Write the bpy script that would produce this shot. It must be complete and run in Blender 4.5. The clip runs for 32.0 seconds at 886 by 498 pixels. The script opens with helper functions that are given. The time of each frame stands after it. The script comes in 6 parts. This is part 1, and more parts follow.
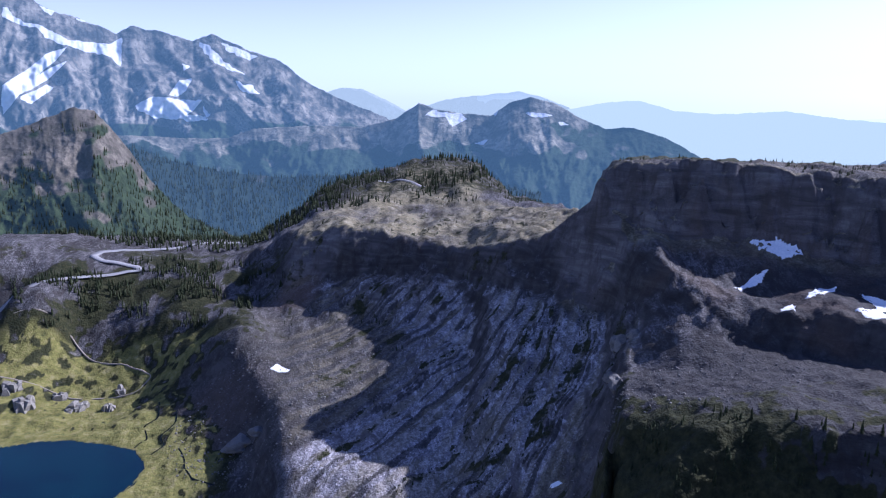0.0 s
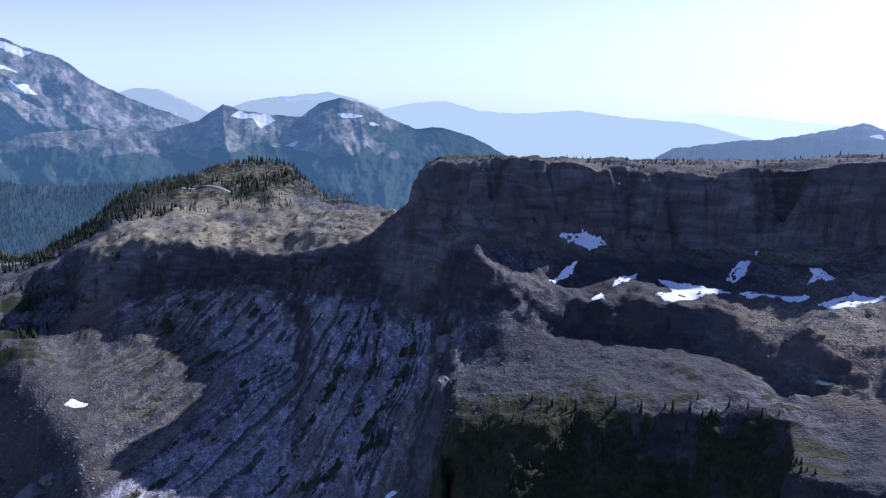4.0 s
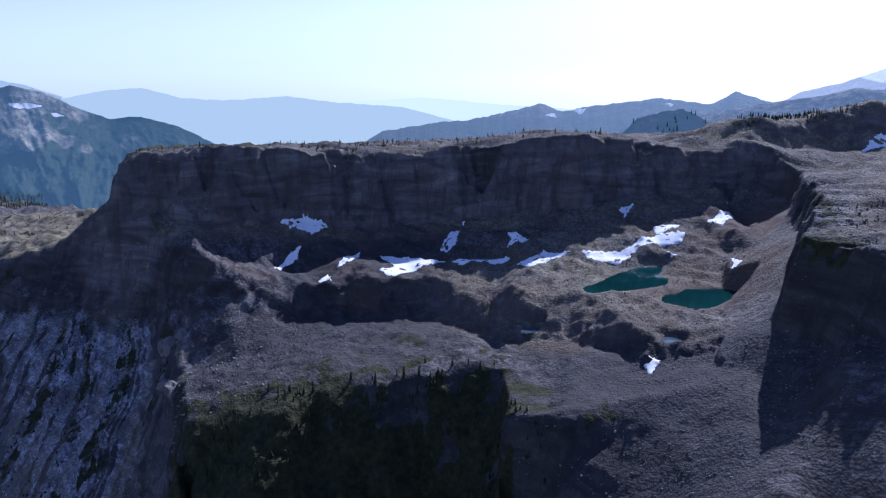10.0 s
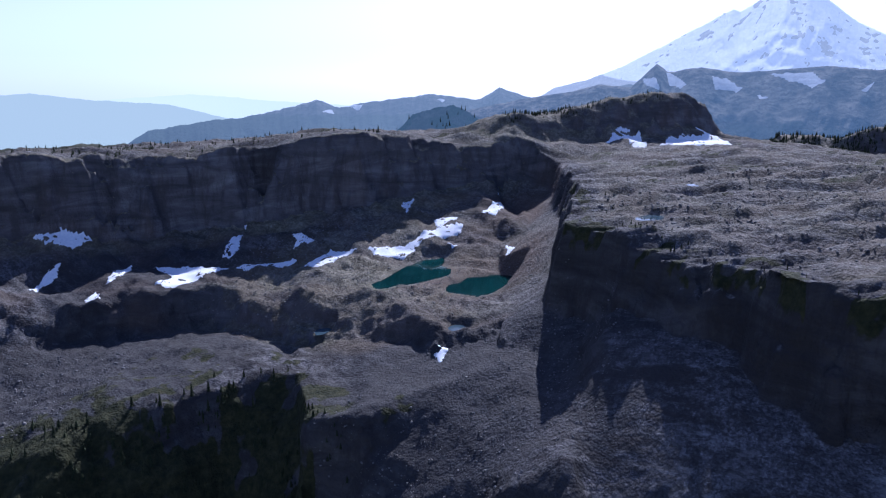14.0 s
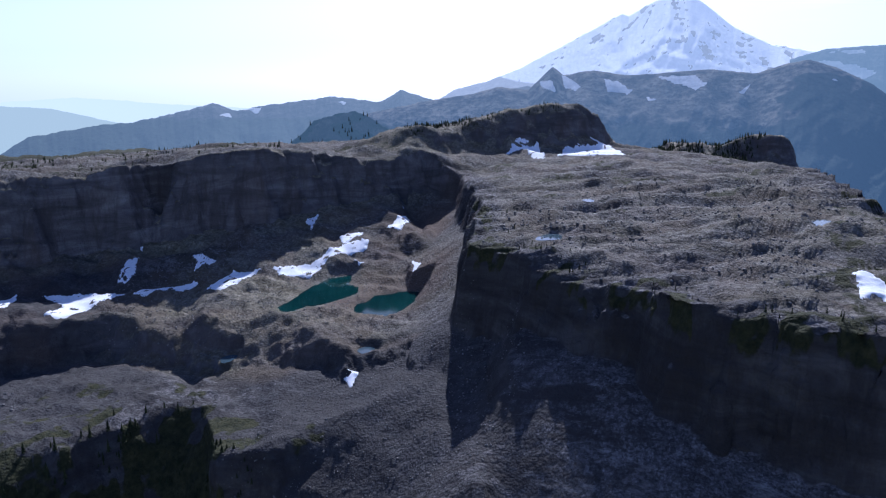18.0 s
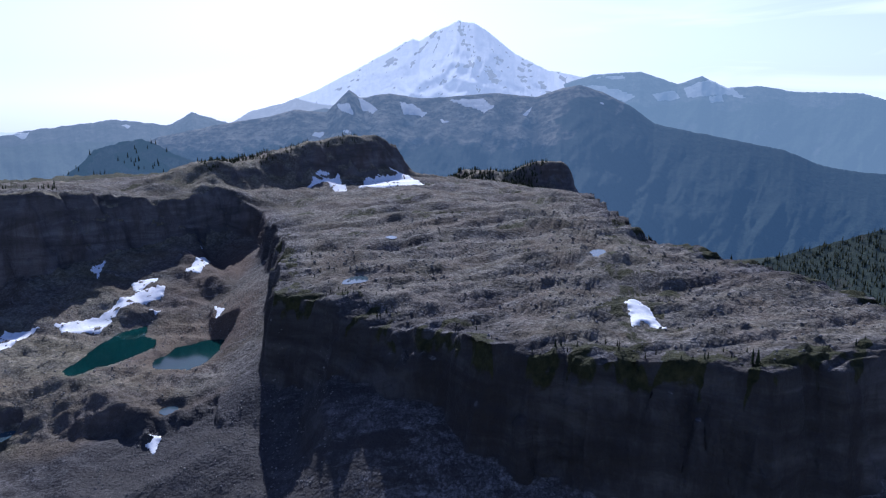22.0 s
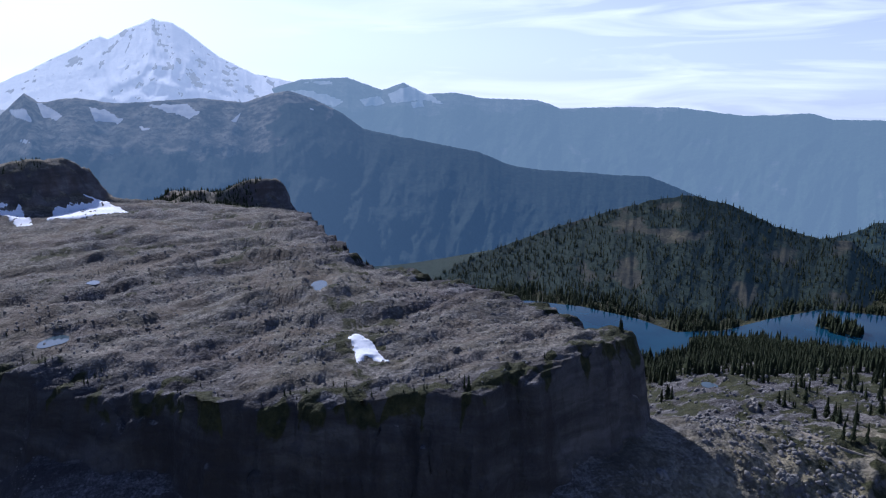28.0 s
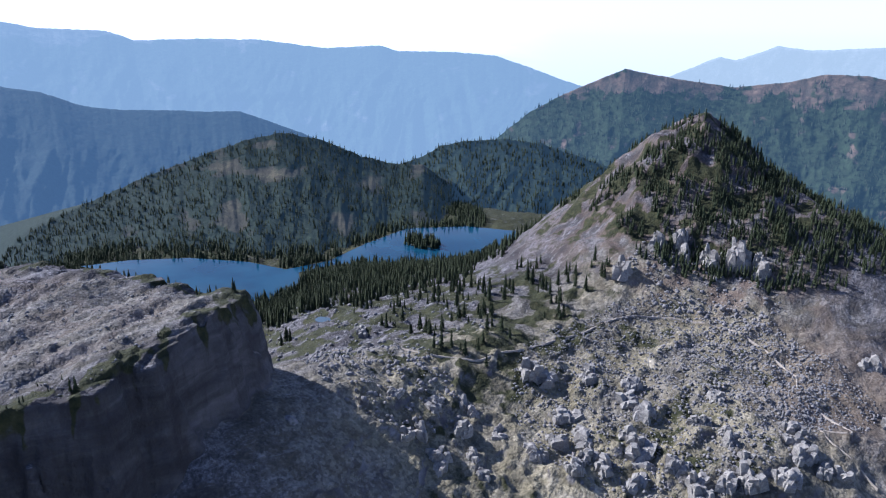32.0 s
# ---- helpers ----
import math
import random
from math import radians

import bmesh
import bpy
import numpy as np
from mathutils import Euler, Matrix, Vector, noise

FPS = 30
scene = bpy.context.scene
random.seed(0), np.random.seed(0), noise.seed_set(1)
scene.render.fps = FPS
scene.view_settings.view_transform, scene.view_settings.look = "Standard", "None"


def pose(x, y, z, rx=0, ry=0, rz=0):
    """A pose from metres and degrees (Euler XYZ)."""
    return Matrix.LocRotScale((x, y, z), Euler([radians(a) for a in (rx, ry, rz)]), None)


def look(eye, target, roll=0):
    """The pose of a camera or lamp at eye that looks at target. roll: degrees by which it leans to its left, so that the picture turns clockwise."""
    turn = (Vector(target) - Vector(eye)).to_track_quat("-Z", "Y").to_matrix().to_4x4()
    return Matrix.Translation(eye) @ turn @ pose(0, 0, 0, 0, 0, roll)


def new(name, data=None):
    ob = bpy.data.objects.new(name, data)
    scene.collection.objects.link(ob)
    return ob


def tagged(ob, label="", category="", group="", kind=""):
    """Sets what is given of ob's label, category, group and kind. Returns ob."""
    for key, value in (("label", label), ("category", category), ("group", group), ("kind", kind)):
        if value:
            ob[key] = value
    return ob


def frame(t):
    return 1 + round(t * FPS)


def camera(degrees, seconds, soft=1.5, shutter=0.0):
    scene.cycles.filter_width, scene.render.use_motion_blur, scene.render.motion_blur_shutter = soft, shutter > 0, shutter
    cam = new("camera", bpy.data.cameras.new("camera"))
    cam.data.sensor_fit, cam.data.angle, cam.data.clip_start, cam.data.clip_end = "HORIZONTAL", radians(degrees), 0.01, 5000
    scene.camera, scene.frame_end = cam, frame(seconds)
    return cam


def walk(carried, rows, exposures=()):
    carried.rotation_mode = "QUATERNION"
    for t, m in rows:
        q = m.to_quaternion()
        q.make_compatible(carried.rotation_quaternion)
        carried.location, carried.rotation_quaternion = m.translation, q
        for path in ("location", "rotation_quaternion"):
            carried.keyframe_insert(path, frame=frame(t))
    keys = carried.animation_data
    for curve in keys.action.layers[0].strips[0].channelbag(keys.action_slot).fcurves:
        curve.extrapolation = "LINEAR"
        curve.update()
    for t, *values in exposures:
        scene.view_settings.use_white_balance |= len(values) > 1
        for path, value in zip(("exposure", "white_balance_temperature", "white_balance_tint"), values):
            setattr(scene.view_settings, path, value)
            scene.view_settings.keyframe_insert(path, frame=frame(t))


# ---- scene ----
cam = camera(63.73, 32.0, 1.2)
# the drone's path: seconds, place, turn
PATH = (
    (0.0, 1.2, -17.0, 1.1, 78.04, -0.50, 0.11), (0.5, 1.2, -13.1, 1.1, 78.04, -0.39, -1.89),
    (1.0, 1.0, -9.2, 1.3, 78.06, -0.33, -3.84), (1.5, 0.8, -5.5, 1.4, 78.06, -0.29, -5.54),
    (2.0, 0.9, -2.4, 1.5, 78.09, -0.27, -7.12), (2.5, 1.0, -0.2, 1.5, 78.14, -0.29, -8.79),
    (3.0, 1.0, 1.2, 1.6, 78.17, -0.34, -10.86), (3.5, 1.0, 1.9, 1.5, 78.18, -0.41, -13.18),
    (4.0, 1.1, 2.1, 1.1, 78.20, -0.40, -14.82), (4.5, 1.3, 2.2, 0.2, 78.13, -0.30, -17.50),
    (6.5, 0.4, 1.2, -0.4, 77.66, -0.07, -24.72), (7.0, 0.1, 1.1, -0.6, 77.58, -0.06, -26.97),
    (7.5, 0.1, 1.0, -0.7, 77.49, -0.04, -29.01), (8.0, 0.0, 0.8, -0.6, 77.40, -0.01, -30.80),
    (8.5, -0.1, 0.5, -0.5, 77.34, 0.04, -32.38), (9.0, -0.1, 0.2, -0.3, 77.28, 0.09, -33.93),
    (9.5, 0.0, 0.0, -0.1, 77.20, 0.15, -35.54), (10.0, -0.1, -0.0, 0.0, 77.14, 0.16, -37.43),
    (10.5, -0.3, -0.1, 0.2, 77.11, 0.17, -39.57), (11.0, -0.3, -0.3, 0.3, 77.05, 0.20, -41.74),
    (11.5, -0.2, -0.3, 0.3, 77.03, 0.21, -43.99), (12.0, -0.1, -0.4, 0.2, 76.98, 0.23, -46.34),
    (12.5, -0.1, -0.5, 0.3, 76.93, 0.21, -49.21), (13.0, -0.4, -0.6, 0.9, 76.88, 0.15, -51.38),
    (13.5, -0.6, -0.5, 1.8, 76.83, 0.12, -53.27), (14.0, -0.6, -0.6, 2.8, 76.78, 0.11, -54.87),
    (14.5, -0.6, -0.6, 3.9, 76.75, 0.11, -56.65), (16.5, -0.9, -0.8, 11.0, 76.71, 0.15, -60.01),
    (17.0, -1.1, -0.9, 12.8, 76.71, 0.15, -60.57), (17.5, -1.2, -1.0, 14.7, 76.72, 0.16, -61.17),
    (18.0, -1.3, -1.2, 16.5, 76.74, 0.19, -62.60), (18.5, -1.4, -1.3, 18.4, 76.81, 0.21, -64.22),
    (19.0, -1.5, -1.3, 20.2, 76.90, 0.22, -65.44), (19.5, -1.5, -1.3, 22.0, 77.15, 0.20, -66.11),
    (20.0, -1.3, -1.5, 23.7, 77.48, 0.22, -67.08), (20.5, -1.2, -1.7, 25.5, 77.79, 0.23, -69.05),
    (21.0, -1.4, -1.8, 27.4, 78.12, 0.17, -71.60), (21.5, -1.7, -2.0, 29.2, 78.18, 0.11, -74.63),
    (22.0, -2.0, -2.0, 31.1, 78.20, 0.08, -78.40), (22.5, -2.2, -2.0, 33.0, 78.19, 0.03, -79.73),
    (23.0, -2.2, -2.1, 34.8, 78.19, 0.04, -80.76), (23.5, -2.3, -2.2, 36.6, 78.20, 0.02, -82.45),
    (24.0, -2.4, -2.3, 38.4, 78.20, -0.01, -84.17), (24.5, -2.5, -2.3, 40.0, 78.24, -0.05, -85.98),
    (26.5, -2.6, -2.5, 46.2, 78.27, -0.07, -93.80), (27.0, -2.7, -2.5, 47.7, 78.29, -0.11, -96.30),
    (27.5, -2.9, -2.5, 49.3, 78.31, -0.19, -98.67), (28.0, -3.3, -2.4, 50.9, 78.34, -0.21, -100.96),
    (28.5, -3.5, -2.4, 52.5, 78.36, -0.19, -103.26), (29.0, -3.7, -2.5, 54.1, 78.39, -0.20, -105.60),
    (29.5, -3.7, -2.6, 55.6, 77.65, -0.19, -110.18), (30.0, -3.6, -2.6, 57.2, 76.47, -0.25, -115.77),
    (30.5, -3.5, -2.4, 58.8, 75.56, -0.31, -119.39), (31.0, -3.4, -2.3, 60.6, 73.59, -0.35, -123.26),
    (31.5, -3.4, -2.3, 62.4, 73.18, -0.48, -127.31), (32.0, -3.6, -2.5, 64.3, 73.24, -0.60, -132.74),
)
# seconds, stops, kelvin, tint: the picture opens up as it turns from the sun
EXPOSURE = ((0.0, 0.6, 5080, 27), (4.0, 0.45, 5040, 26), (9.0, 0.33, 4950, 25), (14.0, 0.32, 5000, 23), (20.0, 0.2, 5150, 19), (28.0, 0.08, 5250, 19), (30.0, 0.15, 5300, 21), (31.0, 0.55, 5280, 20), (32.0, 0.95, 5280, 18))
walk(cam, [(t, pose(x, y, z, rx, ry, rz)) for t, x, y, z, rx, ry, rz in PATH], EXPOSURE)

# ---------------------------------------------------------------- light
SUN_AZ, SUN_EL = 69.0, 36.0            # clockwise from +y, and above the horizon
world = bpy.data.worlds.new("sky")
scene.world = world
world.use_nodes = True
wn, wl = world.node_tree.nodes, world.node_tree.links
wn.clear()
sky = wn.new("ShaderNodeTexSky")
sky.sky_type, sky.sun_disc = "NISHITA", False
sky.sun_elevation, sky.sun_rotation = radians(SUN_EL), radians(SUN_AZ)
sky.altitude, sky.air_density, sky.dust_density, sky.ozone_density = 1500, 0.7, 2.2, 1.0
# thin cirrus on one side of the sky
tex = wn.new("ShaderNodeTexCoord")
lay = wn.new("ShaderNodeMapping")
lay.inputs["Scale"].default_value = (1.2, 1.6, 14)
wl.new(tex.outputs["Generated"], lay.inputs["Vector"])
veil = wn.new("ShaderNodeTexNoise")
veil.inputs["Scale"].default_value, veil.inputs["Detail"].default_value, veil.inputs["Distortion"].default_value = 2.2, 7, 0.8
wl.new(lay.outputs[0], veil.inputs["Vector"])
bank = wn.new("ShaderNodeVectorMath")
bank.operation = "DOT_PRODUCT"
bank.inputs[1].default_value = (math.sin(radians(112)), math.cos(radians(112)), 0.12)
wl.new(tex.outputs["Generated"], bank.inputs[0])
side = wn.new("ShaderNodeMapRange")
side.interpolation_type = "SMOOTHSTEP"
side.inputs["From Min"].default_value, side.inputs["From Max"].default_value, side.inputs["To Max"].default_value = 0.86, 0.97, 0.75
wl.new(bank.outputs["Value"], side.inputs["Value"])
wisp = wn.new("ShaderNodeMapRange")
wisp.inputs["From Min"].default_value, wisp.inputs["From Max"].default_value = 0.47, 0.66
wl.new(veil.outputs["Fac"], wisp.inputs["Value"])
both = wn.new("ShaderNodeMath")
both.operation = "MULTIPLY"
wl.new(side.outputs["Result"], both.inputs[0])
wl.new(wisp.outputs["Result"], both.inputs[1])
soft = wn.new("ShaderNodeHueSaturation")
deep = wn.new("ShaderNodeMapRange")
deep.inputs["From Min"].default_value, deep.inputs["From Max"].default_value = 0.16, 0.5
deep.inputs["To Min"].default_value, deep.inputs["To Max"].default_value = 0.45, 1.1
rise = wn.new("ShaderNodeSeparateXYZ")
wl.new(tex.outputs["Generated"], rise.inputs[0])
wl.new(rise.outputs["Z"], deep.inputs["Value"])
wl.new(deep.outputs["Result"], soft.inputs["Saturation"])
wl.new(sky.outputs["Color"], soft.inputs["Color"])
cool = wn.new("ShaderNodeMix")
cool.data_type, cool.blend_type = "RGBA", "MULTIPLY"
cool.inputs["Factor"].default_value, cool.inputs["B"].default_value = 1.0, (0.98, 0.985, 1.09, 1)
wl.new(soft.outputs["Color"], cool.inputs["A"])
# pale haze that thickens to the horizon
thick = wn.new("ShaderNodeMapRange")
thick.interpolation_type = "SMOOTHSTEP"
thick.inputs["From Min"].default_value, thick.inputs["From Max"].default_value = 0.0, 0.16
thick.inputs["To Min"].default_value, thick.inputs["To Max"].default_value = 0.6, 0.0
wl.new(rise.outputs["Z"], thick.inputs["Value"])
haze = wn.new("ShaderNodeMix")
haze.data_type = "RGBA"
haze.inputs["B"].default_value = (5.8, 6.6, 7.3, 1)
wl.new(thick.outputs["Result"], haze.inputs["Factor"])
wl.new(cool.outputs["Result"], haze.inputs["A"])
cloud = wn.new("ShaderNodeMix")
cloud.data_type = "RGBA"
cloud.inputs["B"].default_value = (9.0, 9.4, 10.0, 1)
wl.new(both.outputs[0], cloud.inputs["Factor"])
wl.new(haze.outputs["Result"], cloud.inputs["A"])
back = wn.new("ShaderNodeBackground")
back.inputs["Strength"].default_value = 0.11
wout = wn.new("ShaderNodeOutputWorld")
wl.new(cloud.outputs["Result"], back.inputs["Color"])
wl.new(back.outputs[0], wout.inputs["Surface"])

sun = new("sun", bpy.data.lights.new("sun", "SUN"))
sun.data.energy, sun.data.angle, sun.data.color = 5.0, radians(0.5), (1.0, 0.93, 0.82)
to_sun = Vector((math.cos(radians(SUN_EL)) * math.sin(radians(SUN_AZ)),
                 math.cos(radians(SUN_EL)) * math.cos(radians(SUN_AZ)), math.sin(radians(SUN_EL))))
sun.matrix_world = look(to_sun * 1000, (0, 0, 0))

# ---------------------------------------------------------------- noise
RNG = np.random.default_rng(7)
PERM = np.concatenate([RNG.permutation(512)] * 2).astype(np.int64)
G2 = np.stack([np.cos(np.arange(512) * 2.399963), np.sin(np.arange(512) * 2.399963)], 1)
G3 = RNG.normal(size=(512, 3))
G3 /= np.linalg.norm(G3, axis=1)[:, None]


def fade(t):
    return t * t * t * (t * (t * 6 - 15) + 10)


def perlin2(x, y, seed=0):
    xi, yi = np.floor(x).astype(np.int64), np.floor(y).astype(np.int64)
    fx, fy = x - xi, y - yi
    u, v = fade(fx), fade(fy)
    out = 0
    for dx in (0, 1):
        for dy in (0, 1):
            g = G2[PERM[(PERM[(xi + dx + seed * 37) & 511] + yi + dy) & 511]]
            w = (u if dx else 1 - u) * (v if dy else 1 - v)
            out = out + w * (g[..., 0] * (fx - dx) + g[..., 1] * (fy - dy))
    return out * 1.5


def perlin3(x, y, z, seed=0):
    xi, yi, zi = (np.floor(a).astype(np.int64) for a in (x, y, z))
    fx, fy, fz = x - xi, y - yi, z - zi
    u, v, w = fade(fx), fade(fy), fade(fz)
    out = 0
    for dx in (0, 1):
        for dy in (0, 1):
            for dz in (0, 1):
                g = G3[PERM[(PERM[(PERM[(xi + dx + seed * 37) & 511] + yi + dy) & 511] + zi + dz) & 511]]
                k = (u if dx else 1 - u) * (v if dy else 1 - v) * (w if dz else 1 - w)
                out = out + k * (g[..., 0] * (fx - dx) + g[..., 1] * (fy - dy) + g[..., 2] * (fz - dz))
    return out * 1.5


def fbm(x, y, size, octaves=4, seed=0, gain=0.5):
    out, amp, f = 0, 1.0, 1.0 / size
    for k in range(octaves):
        out = out + amp * perlin2(x * f, y * f, seed + k)
        amp, f = amp * gain, f * 2.03
    return out


def ridged(x, y, size, octaves=4, seed=0, gain=0.5):
    out, amp, f = 0, 1.0, 1.0 / size
    for k in range(octaves):
        out = out + amp * (0.5 - np.abs(perlin2(x * f, y * f, seed + k)))
        amp, f = amp * gain, f * 2.03
    return out


def smooth(a, b, x):
    t = np.clip((x - a) / (b - a), 0, 1)
    return t * t * (3 - 2 * t)


# ---------------------------------------------------------------- landform
# lines of the land: places and heights along brows, feet, ridges and floors
LOWER = dict(
    meadow=[(-270, 636, -347), (-238, 595, -348), (-304, 681, -345), (-372, 673, -346), (-208, 602, -346)],
    shelf=[(-353, 805, -335), (-482, 775, -335), (-481, 853, -325), (-573, 886, -317), (-316, 825, -294)],
    road_bench=[(-447, 987, -241), (-560, 882, -229), (-363, 1157, -240), (-529, 1014, -230), (-376, 1005, -243), (-620, 930, -226)],
    tree_step=[(-489, 854, -265), (-354, 874, -269), (-270, 840, -269)],
    valley_head=[(-700, 1200, -240), (-497, 1344, -262), (-402, 1634, -330), (-780, 1500, -290), (-200, 1500, -330)],
    tan_ridge=[(-256, 1103, -223), (-210, 1082, -186), (-136, 1174, -181), (-88, 1309, -177), (-28, 1482, -123), (36, 1482, -127),
               (106, 1378, -173), (155, 1223, -178), (189, 985, -147)],
    ridge_back=[(60, 1650, -330), (240, 1420, -320), (330, 1180, -300), (400, 1000, -280)],
    corner_apron=[(171, 698, -82), (146, 715, -112), (122, 730, -135), (150, 660, -120), (120, 640, -150)],
    ridge_brow=[(-147, 982, -178), (-17, 922, -164), (46, 841, -163), (96, 797, -153), (136, 761, -145)],
    ridge_face=[(-165, 816, -241), (-89, 813, -208), (-35, 682, -217), (67, 679, -172), (61, 610, -194), (-267, 904, -270)],
    fan=[(-169, 692, -268), (-38, 551, -250), (-83, 521, -312), (50, 470, -211), (8, 422, -256), (87, 450, -198), (73, 361, -219),
         (-196, 633, -343), (-151, 614, -312), (-256, 740, -318)],
    upper_talus=[(-246, 761, -273), (-216, 770, -266), (-174, 781, -261), (-107, 788, -262), (-29, 769, -255), (25, 735, -247)],
    bowl=[(222, 238, -161), (241, 218, -154), (266, 204, -152), (285, 186, -146), (296, 158, -136)],
    band_foot=[(129, 499, -181), (110, 562, -179), (180, 445, -168), (207, 411, -162), (251, 374, -157), (95, 620, -168)],
    spur=[(140, 349, -158), (213, 367, -158), (165, 355, -161), (130, 338, -160), (284, 325, -156)],
    spur_brow=[(244, 326, -163), (204, 310, -167), (151, 302, -168), (119, 282, -171), (92, 262, -178), (60, 245, -205)],
    below_spur=[(150, 215, -235), (115, 215, -262), (75, 215, -285), (30, 230, -305), (130, 160, -240)],
    bowl_talus=[(234, 183, -164), (291, 206, -144), (296, 145, -118), (264, 140, -138), (231, 121, -157), (228, 250, -160), (185, 190, -192)],
    table_foot=[(311, 146, -112), (294, 75, -103), (264, 35, -116), (250, 0, -124), (244, -30, -128), (240, -62, -128),
                (250, -103, -122), (268, -156, -115), (290, -178, -109)],
    table_talus=[(200, 60, -165), (180, 0, -178), (170, -70, -185), (190, -140, -170)],
    saddle=[(274, -230, -119), (369, -271, -142), (277, -314, -121), (428, -281, -146), (284, -386, -131), (237, -440, -122),
            (199, -459, -126), (272, -455, -104), (352, -225, -135)],
    saddle_face=[(255, -266, -140), (184, -315, -148), (231, -204, -150), (185, -260, -156), (124, -306, -150), (148, -415, -134), (85, -361, -145)],
    cone=[(333, -638, 0), (304, -642, -14), (346, -597, -24), (366, -549, -66), (363, -502, -99), (260, -496, -97), (267, -647, -44),
          (242, -646, -56), (165, -578, -88), (122, -507, -124), (360, -720, -90), (250, -760, -120)],
    lake_side=[(530, -317, -175), (608, -452, -200), (560, -625, -200), (640, -640, -228), (480, -480, -165), (640, -330, -222), (470, -215, -180)],
)
LOWER_FAR = dict(
    valley=[(0, 0, -330), (0, 250, -300), (-150, 330, -345), (-500, 500, -352), (-700, 300, -350), (-300, -200, -345), (0, -300, -260)],
    west_valley=[(700, -150, -228), (900, -120, -240), (1000, -500, -236), (900, -850, -236), (1300, -300, -300), (600, -950, -240)],
    under_table=[(450, 150, -170), (600, 400, -190), (800, 100, -220), (330, 700, -190), (600, 700, -260), (1150, 100, -400), (1100, 500, -480)],
    rim=[(2200, 0, -480), (0, 2600, -430), (-2200, 0, -420), (0, -2200, -420), (1600, 1600, -480), (-1600, 1600, -380), (1600, -1600, -450), (-1600, -1600, -400)],
)
BENCH = dict(
    brow=[(178, 577, -128), (192, 541, -146), (221, 505, -156), (230, 495, -154), (262, 461, -141), (277, 429, -136), (290, 396, -138),
          (284, 350, -143), (294, 308, -143), (290, 267, -133), (315, 245, -134), (321, 221, -137), (334, 193, -133), (356, 185, -117)],
    tarns=[(362, 313, -137), (410, 300, -138), (440, 325, -137), (392, 266, -138), (430, 255, -138), (390, 290, -134)],
    wall_foot=[(204, 568, -106), (235, 590, -109), (280, 600, -118), (330, 592, -128), (385, 530, -133), (420, 480, -130), (485, 470, -126),
               (530, 420, -112), (565, 398, -92), (600, 350, -92), (555, 320, -112), (510, 270, -118), (450, 225, -118), (400, 195, -112)],
    bowl=[(272, 494, -136), (300, 540, -130), (409, 443, -126), (552, 330, -111), (500, 330, -124), (480, 380, -128), (340, 420, -136), (330, 350, -139)],
    under=[(300, 760, -130), (600, 600, -120), (800, 300, -110), (600, 150, -110), (100, 650, -150)],
)
TABLE = dict(
    wall_rim=[(180, 703, -61), (235, 668, -54), (320, 640, -59), (410, 595, -67), (454, 535, -56), (496, 480, -45), (545, 440, -49), (590, 395, -60)],
    head=[(640, 350, -60), (625, 300, -74), (540, 262, -75), (470, 225, -71), (400, 195, -70)],
    north_rim=[(352, 146, -72), (334, 98, -71), (300, 60, -69), (276, 32, -69), (270, -20, -67), (262, -68, -66), (290, -107, -60), (318, -160, -66)],
    west_rim=[(384, -122, -63), (425, -91, -59), (492, -30, -55), (620, -10, -58), (760, 0, -66), (850, 10, -80), (960, 20, -95)],
    top=[(374, 143, -67), (405, 0, -56), (316, -24, -64), (604, 235, -62), (812, 190, -63), (779, 121, -62), (480, 100, -62), (330, 40, -66),
         (690, 60, -60), (885, 145, -66)],
    back_rim=[(360, 800, -70), (500, 700, -66), (700, 500, -56), (900, 400, -75), (300, 830, -75), (1000, 250, -90)],
)
